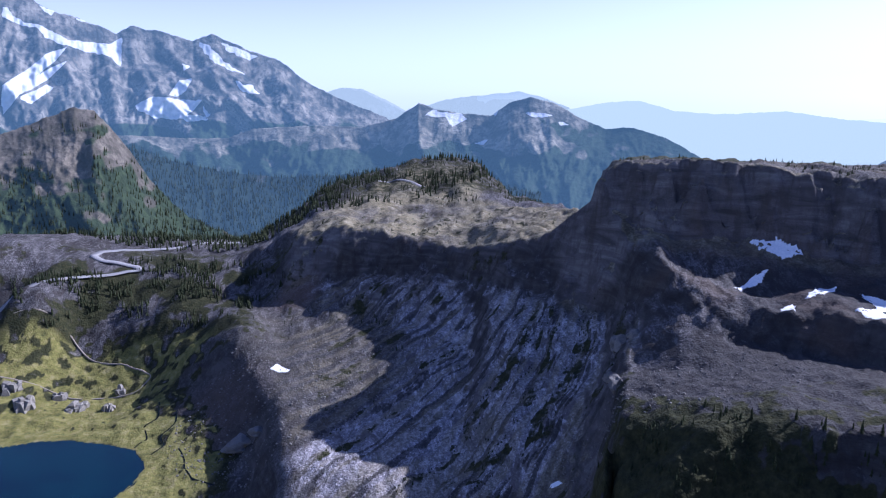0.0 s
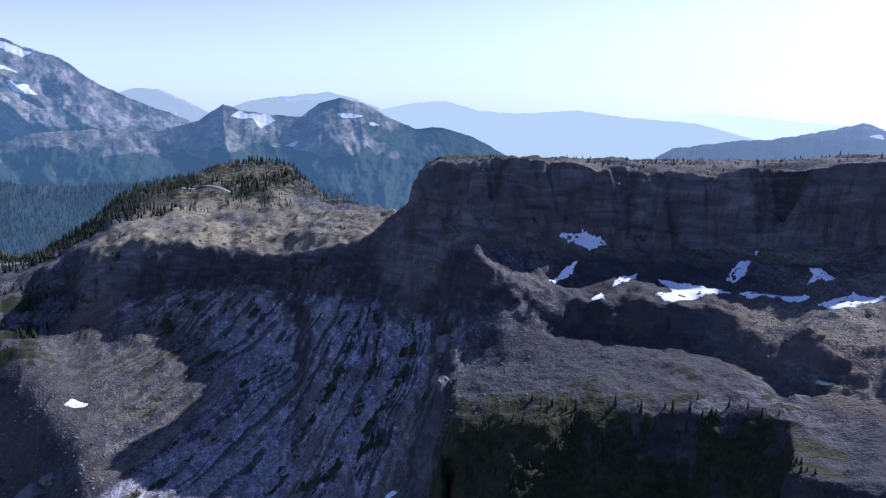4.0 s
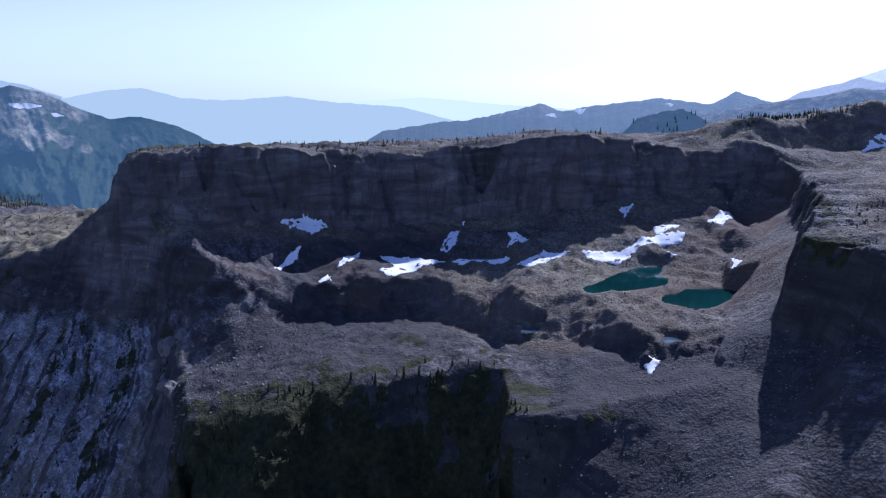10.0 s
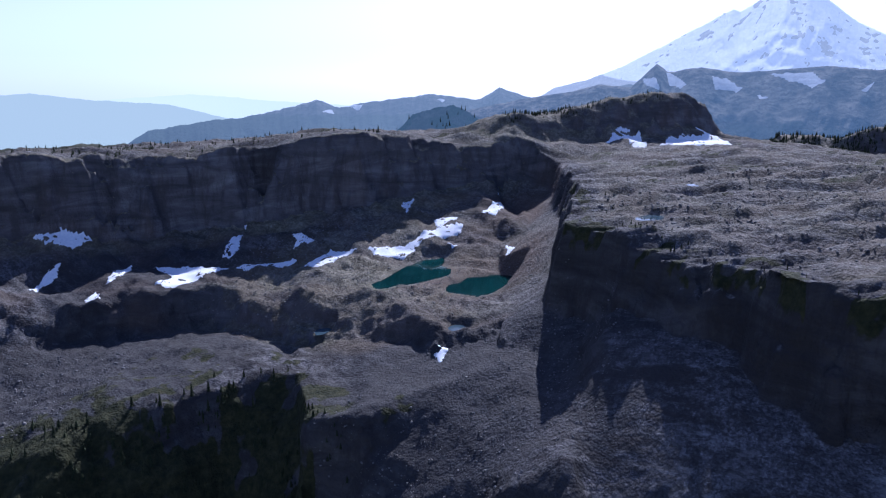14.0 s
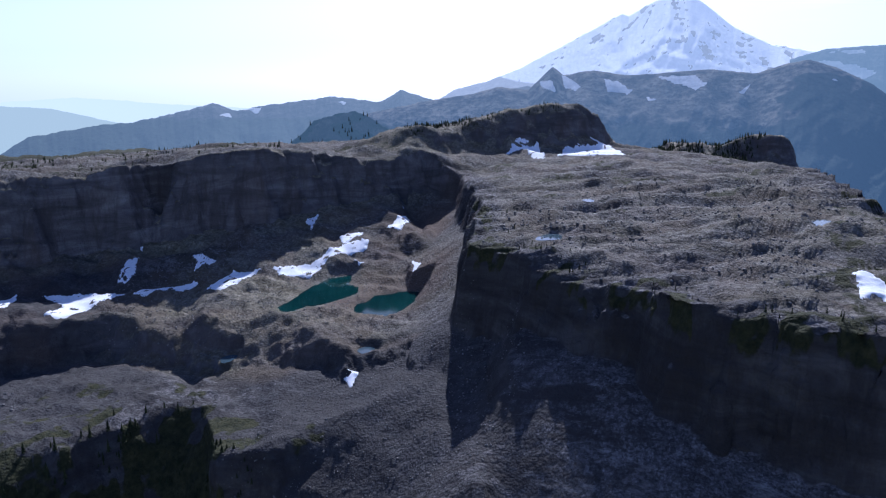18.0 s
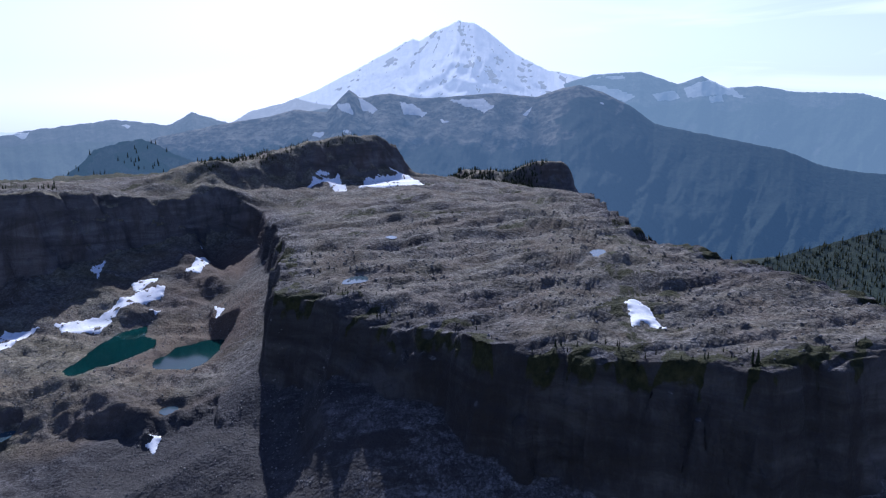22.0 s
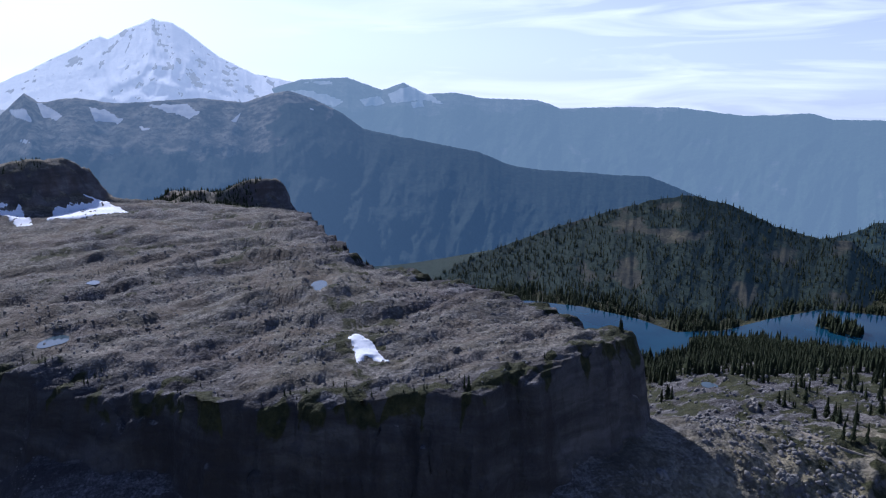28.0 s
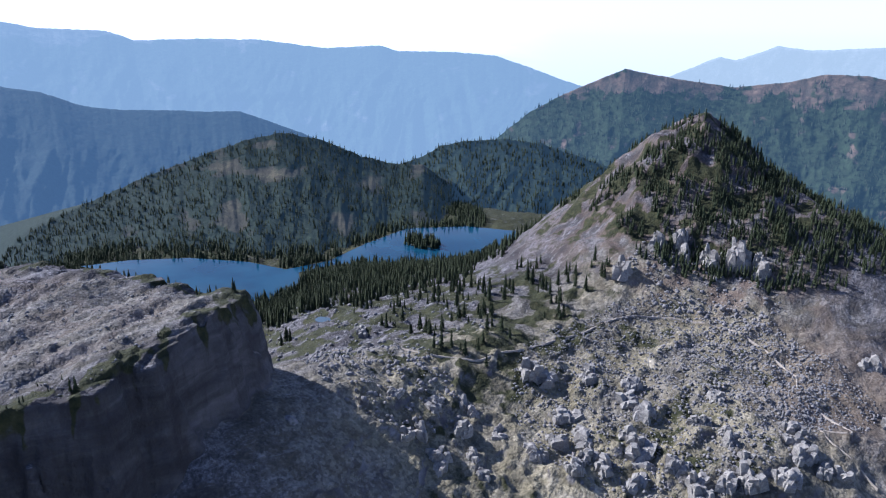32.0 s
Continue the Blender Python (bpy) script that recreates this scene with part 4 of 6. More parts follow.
SNOW_PTARM = [
    [(70.1, 0.24), (71.0, 0.31), (71.5, -0.56), (70.6, -0.36)],
    [(71.8, 0.71), (72.5, 0.43), (73.3, -0.17), (72.9, -0.49), (72.0, -0.25)],
    [(75.0, 0.39), (75.9, 0.23), (77.2, -0.44), (76.8, -0.77), (75.3, -0.51)],
    [(78.7, 0.72), (79.7, 0.56), (81.4, 0.65), (82.6, 0.01), (81.7, -0.41), (80.1, 0.14)],
    [(68.3, -1.90), (69.2, -2.00), (68.8, -2.27), (68.1, -2.17)],
    [(84.7, -0.55), (85.4, -0.03), (85.1, -0.64)],
    [(78.2, -0.94), (79.0, -1.12), (78.4, -1.20)],
    [(70.3, -1.74), (71.3, -1.88), (70.8, -2.03)],
    [(77.2, 0.97), (78.5, 1.06), (78.6, 0.81), (77.5, 0.72)],
    [(90.4, 0.58), (91.0, 0.14), (90.6, 0.23)],
]
SNOW_WEST = [
    [(88.2, 1.20), (90.0, 1.51), (91.7, 1.21), (93.3, 0.65), (92.6, 0.30), (90.0, 0.90)],
    [(96.6, 1.22), (98.4, 1.87), (100.1, 1.23), (101.0, 0.49), (99.3, 0.75), (97.0, 0.57)],
    [(98.4, 0.57), (99.3, 0.75), (99.5, 0.23), (98.6, 0.14)],
    [(94.4, 0.78), (95.9, 1.09), (96.4, 0.48), (94.8, 0.31)],
    [(90.0, 2.06), (92.2, 2.20), (92.6, 1.86)],
]
SNOW_SOUTH = [
    [(45.4, -2.18), (46.2, -2.05), (46.4, -2.45)],
    [(47.2, -1.75), (48.6, -1.67), (48.3, -2.11)],
    [(54.3, -1.34), (55.1, -1.30), (54.8, -1.60)],
    [(58.7, -2.08), (59.7, -2.29), (59.2, -2.55)],
]
# haze colours that the mountain materials give off
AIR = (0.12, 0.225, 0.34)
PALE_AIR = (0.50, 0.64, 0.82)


def woods_below(line, soft=0.8):
    return lambda a, e, x, z, s, n: 0.9 * smooth(line + soft, line - soft, e) + 0.15 * n


def from_summit(a, e):
    """Across and down the slopes that spread from the volcano's summit."""
    drop = np.maximum(8.2 - e, 0.8)
    return (a - 79.6) / drop * 420, drop * 85


def baker_white(a, e, x, z, s, n):
    u, w = from_summit(a, e)
    rib = ridged(u, w * 0.35, 150, 5, 77, 0.6) + 0.45 * perlin2(x / 70, z / 30, 78) + 0.25 * perlin2(x / 24, z / 14, 79)
    edge = smooth(0.75, 0.2, np.abs(e - 6.1 - np.where(a < 79.7, a - 79.7, 0.9 * (79.7 - a)) * 0.53)) * smooth(79.5, 77.5, a)
    bare = smooth(1.12, 0.92, rib - 0.10 * np.maximum(1.2 - e, -0.6) + 0.3 * edge + 0.12 * smooth(83, 88, a))
    return np.clip(smooth(-0.6, 0.6, e - 0.55 * smooth(70, 62, a) * 3) * bare, 0, 1)


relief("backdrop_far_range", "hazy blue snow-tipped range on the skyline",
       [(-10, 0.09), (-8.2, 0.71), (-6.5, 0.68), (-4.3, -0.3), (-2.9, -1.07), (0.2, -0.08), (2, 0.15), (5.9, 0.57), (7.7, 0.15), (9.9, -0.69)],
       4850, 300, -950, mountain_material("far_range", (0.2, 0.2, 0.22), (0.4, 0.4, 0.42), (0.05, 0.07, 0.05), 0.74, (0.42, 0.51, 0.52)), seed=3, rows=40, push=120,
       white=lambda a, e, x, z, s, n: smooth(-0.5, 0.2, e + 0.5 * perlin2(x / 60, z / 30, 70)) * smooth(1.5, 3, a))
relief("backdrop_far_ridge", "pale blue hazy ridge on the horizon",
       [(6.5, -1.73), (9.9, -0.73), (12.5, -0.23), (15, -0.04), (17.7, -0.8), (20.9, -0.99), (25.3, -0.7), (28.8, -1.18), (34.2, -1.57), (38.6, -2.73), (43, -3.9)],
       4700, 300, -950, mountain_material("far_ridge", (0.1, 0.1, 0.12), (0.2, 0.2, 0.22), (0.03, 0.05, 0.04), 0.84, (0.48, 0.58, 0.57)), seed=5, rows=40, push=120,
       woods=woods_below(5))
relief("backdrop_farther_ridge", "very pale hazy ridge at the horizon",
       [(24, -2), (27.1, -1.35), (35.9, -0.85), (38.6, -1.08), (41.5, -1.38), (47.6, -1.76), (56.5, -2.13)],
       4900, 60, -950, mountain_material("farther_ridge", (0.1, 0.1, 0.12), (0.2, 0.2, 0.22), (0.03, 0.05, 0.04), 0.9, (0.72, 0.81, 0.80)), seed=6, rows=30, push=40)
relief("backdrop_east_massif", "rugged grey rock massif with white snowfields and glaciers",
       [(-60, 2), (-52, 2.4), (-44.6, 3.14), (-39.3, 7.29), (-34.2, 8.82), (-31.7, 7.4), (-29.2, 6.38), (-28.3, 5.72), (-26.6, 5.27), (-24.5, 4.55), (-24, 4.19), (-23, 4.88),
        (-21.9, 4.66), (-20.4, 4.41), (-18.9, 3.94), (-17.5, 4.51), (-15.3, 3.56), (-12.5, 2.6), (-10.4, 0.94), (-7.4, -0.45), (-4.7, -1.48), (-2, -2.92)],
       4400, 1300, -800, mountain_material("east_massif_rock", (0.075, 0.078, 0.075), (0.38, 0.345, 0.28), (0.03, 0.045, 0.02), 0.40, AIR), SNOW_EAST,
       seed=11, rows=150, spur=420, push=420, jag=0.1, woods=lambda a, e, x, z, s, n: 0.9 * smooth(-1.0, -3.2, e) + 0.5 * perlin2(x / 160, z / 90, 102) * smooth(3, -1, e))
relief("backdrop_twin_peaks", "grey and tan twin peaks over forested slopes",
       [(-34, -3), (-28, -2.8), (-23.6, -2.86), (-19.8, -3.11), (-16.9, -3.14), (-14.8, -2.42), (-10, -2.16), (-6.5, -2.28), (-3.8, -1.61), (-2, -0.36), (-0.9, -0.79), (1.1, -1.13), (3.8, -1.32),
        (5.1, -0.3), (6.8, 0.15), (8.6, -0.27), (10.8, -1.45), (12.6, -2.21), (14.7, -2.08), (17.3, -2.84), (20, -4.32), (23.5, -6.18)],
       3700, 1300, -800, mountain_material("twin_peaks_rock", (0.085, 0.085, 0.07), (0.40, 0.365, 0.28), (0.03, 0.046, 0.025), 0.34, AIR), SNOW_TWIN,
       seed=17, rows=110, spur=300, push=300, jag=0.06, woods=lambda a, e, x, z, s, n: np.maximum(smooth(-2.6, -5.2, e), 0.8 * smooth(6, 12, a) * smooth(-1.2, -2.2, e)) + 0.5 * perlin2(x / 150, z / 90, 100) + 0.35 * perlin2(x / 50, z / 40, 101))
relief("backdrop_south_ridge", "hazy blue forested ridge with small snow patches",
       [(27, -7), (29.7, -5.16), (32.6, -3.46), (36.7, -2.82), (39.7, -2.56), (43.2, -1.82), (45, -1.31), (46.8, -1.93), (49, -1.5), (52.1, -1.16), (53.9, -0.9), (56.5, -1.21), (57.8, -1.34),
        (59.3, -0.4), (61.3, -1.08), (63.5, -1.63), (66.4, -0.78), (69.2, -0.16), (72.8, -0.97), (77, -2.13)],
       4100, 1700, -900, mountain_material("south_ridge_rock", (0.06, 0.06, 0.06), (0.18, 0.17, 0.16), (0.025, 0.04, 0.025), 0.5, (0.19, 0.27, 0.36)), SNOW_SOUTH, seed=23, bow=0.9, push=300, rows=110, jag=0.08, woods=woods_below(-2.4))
# its haze emission also brightens the snow on the unlit face
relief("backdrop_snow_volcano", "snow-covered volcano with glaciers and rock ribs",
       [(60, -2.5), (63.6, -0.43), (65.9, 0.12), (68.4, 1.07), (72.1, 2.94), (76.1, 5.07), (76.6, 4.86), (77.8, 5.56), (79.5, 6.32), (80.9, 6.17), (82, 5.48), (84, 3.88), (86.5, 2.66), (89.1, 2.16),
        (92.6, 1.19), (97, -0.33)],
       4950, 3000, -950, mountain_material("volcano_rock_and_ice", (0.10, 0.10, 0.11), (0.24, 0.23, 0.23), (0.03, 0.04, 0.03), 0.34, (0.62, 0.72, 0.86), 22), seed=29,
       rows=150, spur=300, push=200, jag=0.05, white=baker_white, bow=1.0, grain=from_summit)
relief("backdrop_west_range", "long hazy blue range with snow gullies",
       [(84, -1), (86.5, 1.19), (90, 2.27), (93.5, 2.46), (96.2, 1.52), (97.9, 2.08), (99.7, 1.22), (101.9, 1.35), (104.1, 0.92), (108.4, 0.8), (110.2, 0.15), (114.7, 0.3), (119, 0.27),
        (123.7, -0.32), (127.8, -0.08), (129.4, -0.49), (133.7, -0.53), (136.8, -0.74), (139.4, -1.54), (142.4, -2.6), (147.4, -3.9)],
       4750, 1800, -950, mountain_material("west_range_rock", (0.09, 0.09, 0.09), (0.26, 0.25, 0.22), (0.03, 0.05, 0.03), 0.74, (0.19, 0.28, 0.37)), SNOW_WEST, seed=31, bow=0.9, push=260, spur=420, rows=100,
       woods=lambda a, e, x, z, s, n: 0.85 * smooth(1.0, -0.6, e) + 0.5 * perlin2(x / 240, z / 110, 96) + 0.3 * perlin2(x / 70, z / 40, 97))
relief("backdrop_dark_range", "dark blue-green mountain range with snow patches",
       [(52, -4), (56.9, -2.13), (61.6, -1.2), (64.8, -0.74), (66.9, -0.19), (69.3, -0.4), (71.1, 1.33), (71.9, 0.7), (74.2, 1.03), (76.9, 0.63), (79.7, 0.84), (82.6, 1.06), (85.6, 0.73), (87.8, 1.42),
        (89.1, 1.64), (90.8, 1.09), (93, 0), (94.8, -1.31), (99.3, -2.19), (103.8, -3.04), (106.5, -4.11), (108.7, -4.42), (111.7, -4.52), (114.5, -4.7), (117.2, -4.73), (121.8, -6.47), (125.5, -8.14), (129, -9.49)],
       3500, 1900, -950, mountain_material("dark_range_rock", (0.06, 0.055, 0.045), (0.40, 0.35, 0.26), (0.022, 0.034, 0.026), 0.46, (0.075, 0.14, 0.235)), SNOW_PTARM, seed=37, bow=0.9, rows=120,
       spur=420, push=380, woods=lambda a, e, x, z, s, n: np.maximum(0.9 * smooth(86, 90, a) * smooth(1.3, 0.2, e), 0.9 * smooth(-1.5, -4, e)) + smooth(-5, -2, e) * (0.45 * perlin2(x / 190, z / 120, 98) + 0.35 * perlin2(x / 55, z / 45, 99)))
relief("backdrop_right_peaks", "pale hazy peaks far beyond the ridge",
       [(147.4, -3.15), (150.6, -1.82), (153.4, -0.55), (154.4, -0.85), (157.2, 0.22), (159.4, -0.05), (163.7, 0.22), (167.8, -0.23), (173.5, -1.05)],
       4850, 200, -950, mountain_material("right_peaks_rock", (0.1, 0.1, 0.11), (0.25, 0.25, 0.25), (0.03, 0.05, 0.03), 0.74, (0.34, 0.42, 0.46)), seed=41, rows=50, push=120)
# a ridge at middle distance, with haze mixed in as emission
relief("mountain_red_ridge", "red-brown ridge with scattered conifers",
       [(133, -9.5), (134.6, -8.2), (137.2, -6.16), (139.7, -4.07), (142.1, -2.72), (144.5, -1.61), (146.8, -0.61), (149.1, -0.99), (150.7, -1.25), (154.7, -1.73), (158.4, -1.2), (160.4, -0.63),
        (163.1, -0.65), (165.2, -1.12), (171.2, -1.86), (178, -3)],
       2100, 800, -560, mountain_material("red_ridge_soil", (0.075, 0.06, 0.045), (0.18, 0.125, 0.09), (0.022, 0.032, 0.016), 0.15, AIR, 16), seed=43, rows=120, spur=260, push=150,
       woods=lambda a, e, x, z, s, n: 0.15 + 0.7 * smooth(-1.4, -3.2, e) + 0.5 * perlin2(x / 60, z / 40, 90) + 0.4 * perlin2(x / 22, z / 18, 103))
relief("mountain_lake_hill", "forested hill beyond the blue lake",
       [(95, -18), (98.5, -14.2), (101, -11.6), (102.5, -10.8), (104.5, -9.89), (109.6, -7.85), (114.8, -6.07), (117.5, -5.24), (120.2, -4.69), (123.3, -5.29), (126.5, -6.63), (129.2, -7.29), (131.5, -7.34), (133.8, -9.01)],
       1330, 700, -330, mountain_material("lake_hill_turf", (0.04, 0.037, 0.025), (0.10, 0.086, 0.052), (0.015, 0.022, 0.012), 0.05, AIR, 12), taper=20, seed=47, rows=110, spur=110, push=70, jag=0.1,
       woods=lambda a, e, x, z, s, n: 0.78 + 0.6 * perlin2(x / 70, z / 25, 91) + 0.3 * smooth(112, 104, a))
relief("mountain_lake_ridge", "dark wooded ridge behind the lakes",
       [(124, -10.2), (126.4, -8.86), (129.6, -7.83), (131.4, -7.21), (132.8, -6.41), (134.6, -6.01), (137.7, -5.75), (140.7, -6.03), (145.1, -7.33), (150, -9)],
       1700, 520, -420, mountain_material("lake_ridge_turf", (0.05, 0.045, 0.03), (0.1, 0.085, 0.06), (0.017, 0.025, 0.013), 0.10, AIR, 12), seed=53, rows=90, spur=130, push=80, jag=0.1,
       woods=lambda a, e, x, z, s, n: 0.8 + 0.3 * n)
relief("mountain_left_hill", "tan and green rocky hill with red scars",
       [(-52, -4), (-40, -3.6), (-34, -3.0), (-31.6, -2.55), (-29.6, -1.81), (-27.4, -0.86), (-26.0, -1.05), (-24.7, -2.65), (-23.3, -4.91), (-22.3, -6.61), (-20.1, -9.03), (-17.2, -10.45), (-15, -12.5)],
       1750, 560, -430, mountain_material("left_hill_rock", (0.08, 0.07, 0.05), (0.22, 0.19, 0.145), (0.03, 0.042, 0.016), 0.08, AIR, 14), seed=59, rows=120, spur=120, push=110, jag=0.12,
       woods=lambda a, e, x, z, s, n: 0.2 + 0.65 * smooth(-3.5, -8, e) + 0.5 * perlin2(x / 90, z / 50, 92) + 0.4 * perlin2(x / 30, z / 22, 95))
relief("mountain_south_dome", "dark rounded hill beyond the table mountain",
       [(46, -6), (49.4, -5.01), (51.2, -3.68), (52.5, -2.41), (54.3, -1.93), (55.7, -1.71), (57, -2.28), (57.9, -2.93), (60.1, -3.66), (62.8, -4.42), (66, -6)],
       1700, 300, -450, mountain_material("south_dome_rock", (0.07, 0.06, 0.05), (0.2, 0.17, 0.13), (0.03, 0.045, 0.02), 0.15, AIR, 14), seed=61, rows=70, spur=90, push=50, jag=0.1,
       woods=lambda a, e, x, z, s, n: 0.5 + 0.5 * perlin2(x / 50, z / 30, 93))
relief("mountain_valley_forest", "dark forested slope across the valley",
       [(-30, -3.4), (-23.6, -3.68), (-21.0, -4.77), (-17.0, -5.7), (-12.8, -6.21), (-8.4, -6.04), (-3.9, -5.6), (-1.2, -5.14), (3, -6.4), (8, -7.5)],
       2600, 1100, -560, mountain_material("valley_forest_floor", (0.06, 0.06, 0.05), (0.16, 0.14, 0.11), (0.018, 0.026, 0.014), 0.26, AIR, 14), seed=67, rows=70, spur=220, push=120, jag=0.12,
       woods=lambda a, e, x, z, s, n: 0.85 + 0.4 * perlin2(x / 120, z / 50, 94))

# ---------------------------------------------------------------- helpers for things
def part(name, me, parent, label=""):
    ob = new(name, me)
    ob.parent = parent
    return tagged(ob, label) if label else ob


def mesh(name, verts, faces, material, shade=False):
    me = bpy.data.meshes.new(name)
    me.from_pydata([tuple(v) for v in verts], [], [tuple(f) for f in faces])
    me.polygons.foreach_set("use_smooth", np.full(len(me.polygons), shade))
    me.materials.append(material)
    me.update()
    return me


def many(name, templates, places, material, label, category):
    """Many copies of small shapes as one object of stuff: places are x, y, z, width, height, turn."""
    vs, fs, base = [], [], 0
    pick = RNG.integers(0, len(templates), len(places))
    for k, (tv, tf) in enumerate(templates):
        sel = places[pick == k]
        if not len(sel):
            continue
        ca, sa = np.cos(sel[:, 5])[:, None], np.sin(sel[:, 5])[:, None]
        x = sel[:, 0:1] + sel[:, 3:4] * (tv[None, :, 0] * ca - tv[None, :, 1] * sa)
        y = sel[:, 1:2] + sel[:, 3:4] * (tv[None, :, 0] * sa + tv[None, :, 1] * ca)
        z = sel[:, 2:3] + sel[:, 4:5] * tv[None, :, 2]
        vs.append(np.stack([x, y, z], -1).reshape(-1, 3))
        fs.append((tf[None] + (base + np.arange(len(sel)) * len(tv))[:, None, None]).reshape(-1, 3))
        base += len(sel) * len(tv)
    v, f = np.concatenate(vs), np.concatenate(fs)
    me = bpy.data.meshes.new(name)
    me.vertices.add(len(v))
    me.vertices.foreach_set("co", v.astype(np.float32).ravel())
    me.loops.add(f.size)
    me.loops.foreach_set("vertex_index", f.ravel().astype(np.int32))
    me.polygons.add(len(f))
    me.polygons.foreach_set("loop_start", np.arange(0, f.size, 3, dtype=np.int32))
    me.update(calc_edges=True)
    me.materials.append(material)
    return tagged(new(name, me), label, category, kind="stuff")


# ---------------------------------------------------------------- water
def water_material(name, deep, edge, shine=0.35):
    n = Nodes(name)
    n.set(Base_Color=n.mix(n.step(n.noise(60, 3), 0.35, 0.7), deep, edge), Roughness=0.06, IOR=1.33, Specular_IOR_Level=shine)
    return n.bump(n.noise(3.0, 4, 0.6), 0.03, 0.12).m


def water(name, outline, level, material, label, grow=1.06):
    bm = bmesh.new()
    cx, cy = np.mean(outline, 0)
    face = bm.faces.new([bm.verts.new((cx + (x - cx) * grow, cy + (y - cy) * grow, level)) for x, y in outline])
    if face.normal.z < 0 or sum((b[0] - a[0]) * (b[1] + a[1]) for a, b in zip(outline, outline[1:] + outline[:1])) > 0:
        face.normal_flip()
    bmesh.ops.triangulate(bm, faces=bm.faces[:])
    me = bpy.data.meshes.new(name)
    bm.to_mesh(me)
    bm.free()
    me.materials.append(material)
    return tagged(new(name, me), label, "water", kind="structure")


teal = water_material("teal_tarn_water", (0.003, 0.026, 0.026), (0.005, 0.040, 0.038))
blue = water_material("blue_lake_water", (0.005, 0.032, 0.06), (0.009, 0.048, 0.08), 0.12)
navy = water_material("dark_lake_water", (0.003, 0.014, 0.028), (0.004, 0.022, 0.036))
water("water_low_lake", LAKE_LOW, -350.0, navy, "dark blue mountain lake in the valley", 1.02)
water("water_west_lake", LAKE_WEST, -230.0, blue, "blue lake among dark conifers", 1.02)
water("water_tarn_large", TARN_A, -138.0, teal, "teal green tarn below the cliff")
water("water_tarn_small", TARN_B, -138.0, teal, "small teal green tarn beside scree")


def pond(cx, cy, rx, ry, level, label, material):
    a = np.linspace(0, 2 * math.pi, 28, endpoint=False)
    k = 1.1 + 0.15 * np.sin(2 * a + cx) + 0.1 * np.sin(3 * a + cy)
    return water("water_pond", [(float(cx + rx * u * math.cos(q)), float(cy + ry * u * math.sin(q))) for q, u in zip(a, k)], level, material, label, 1.0)


clear = water_material("clear_pond_water", (0.05, 0.08, 0.10), (0.08, 0.11, 0.13))
for (cx, cy, rx, ry, level), label in zip(PONDS, ("shallow meltwater pond on the rock plateau", "narrow meltwater pond on the rock plateau", "tiny meltwater pond on the rock plateau",
                                                  "tiny blue pond on the saddle", "small pale pool below the tarns", "shallow pool on the lip of the bench")):
    pond(cx, cy, rx, ry, level, label, clear)


# ---------------------------------------------------------------- snow
def snow_material():
    n = Nodes("old_summer_snow")
    dirt = n.step(n.noise(7, 5, 0.7), 0.55, 0.75)
    col = n.mix(n.math("MULTIPLY", dirt, 0.35), n.ramp(n.noise(2, 4), (0.3, (0.74, 0.77, 0.81)), (0.7, (0.88, 0.89, 0.9))), (0.45, 0.42, 0.39))
    n.set(Base_Color=col, Roughness=0.8, Specular_IOR_Level=0.2)
    return n.bump(n.noise(1.5, 4), 0.3, 0.6).m


SNOW_MAT = snow_material()


def largest_piece(quads, cell):
    """The quads of the biggest patch that hangs together by its edges."""
    name = np.zeros(cell.shape, int)
    best, count = [], 0
    for j, i in np.argwhere(cell):
        if name[j, i]:
            continue
        count += 1
        name[j, i] = count
        todo, found = [(j, i)], []
        while todo:
            a, b = todo.pop()
            found.append((a, b))
            for u, w in ((a + 1, b), (a - 1, b), (a, b + 1), (a, b - 1)):
                if 0 <= u < cell.shape[0] and 0 <= w < cell.shape[1] and cell[u, w] and not name[u, w]:
                    name[u, w] = count
                    todo.append((u, w))
        if len(found) > len(best):
            best = found
    chosen = np.zeros(cell.shape, bool)
    chosen[tuple(np.array(best).T)] = True
    return quads[chosen[cell]]


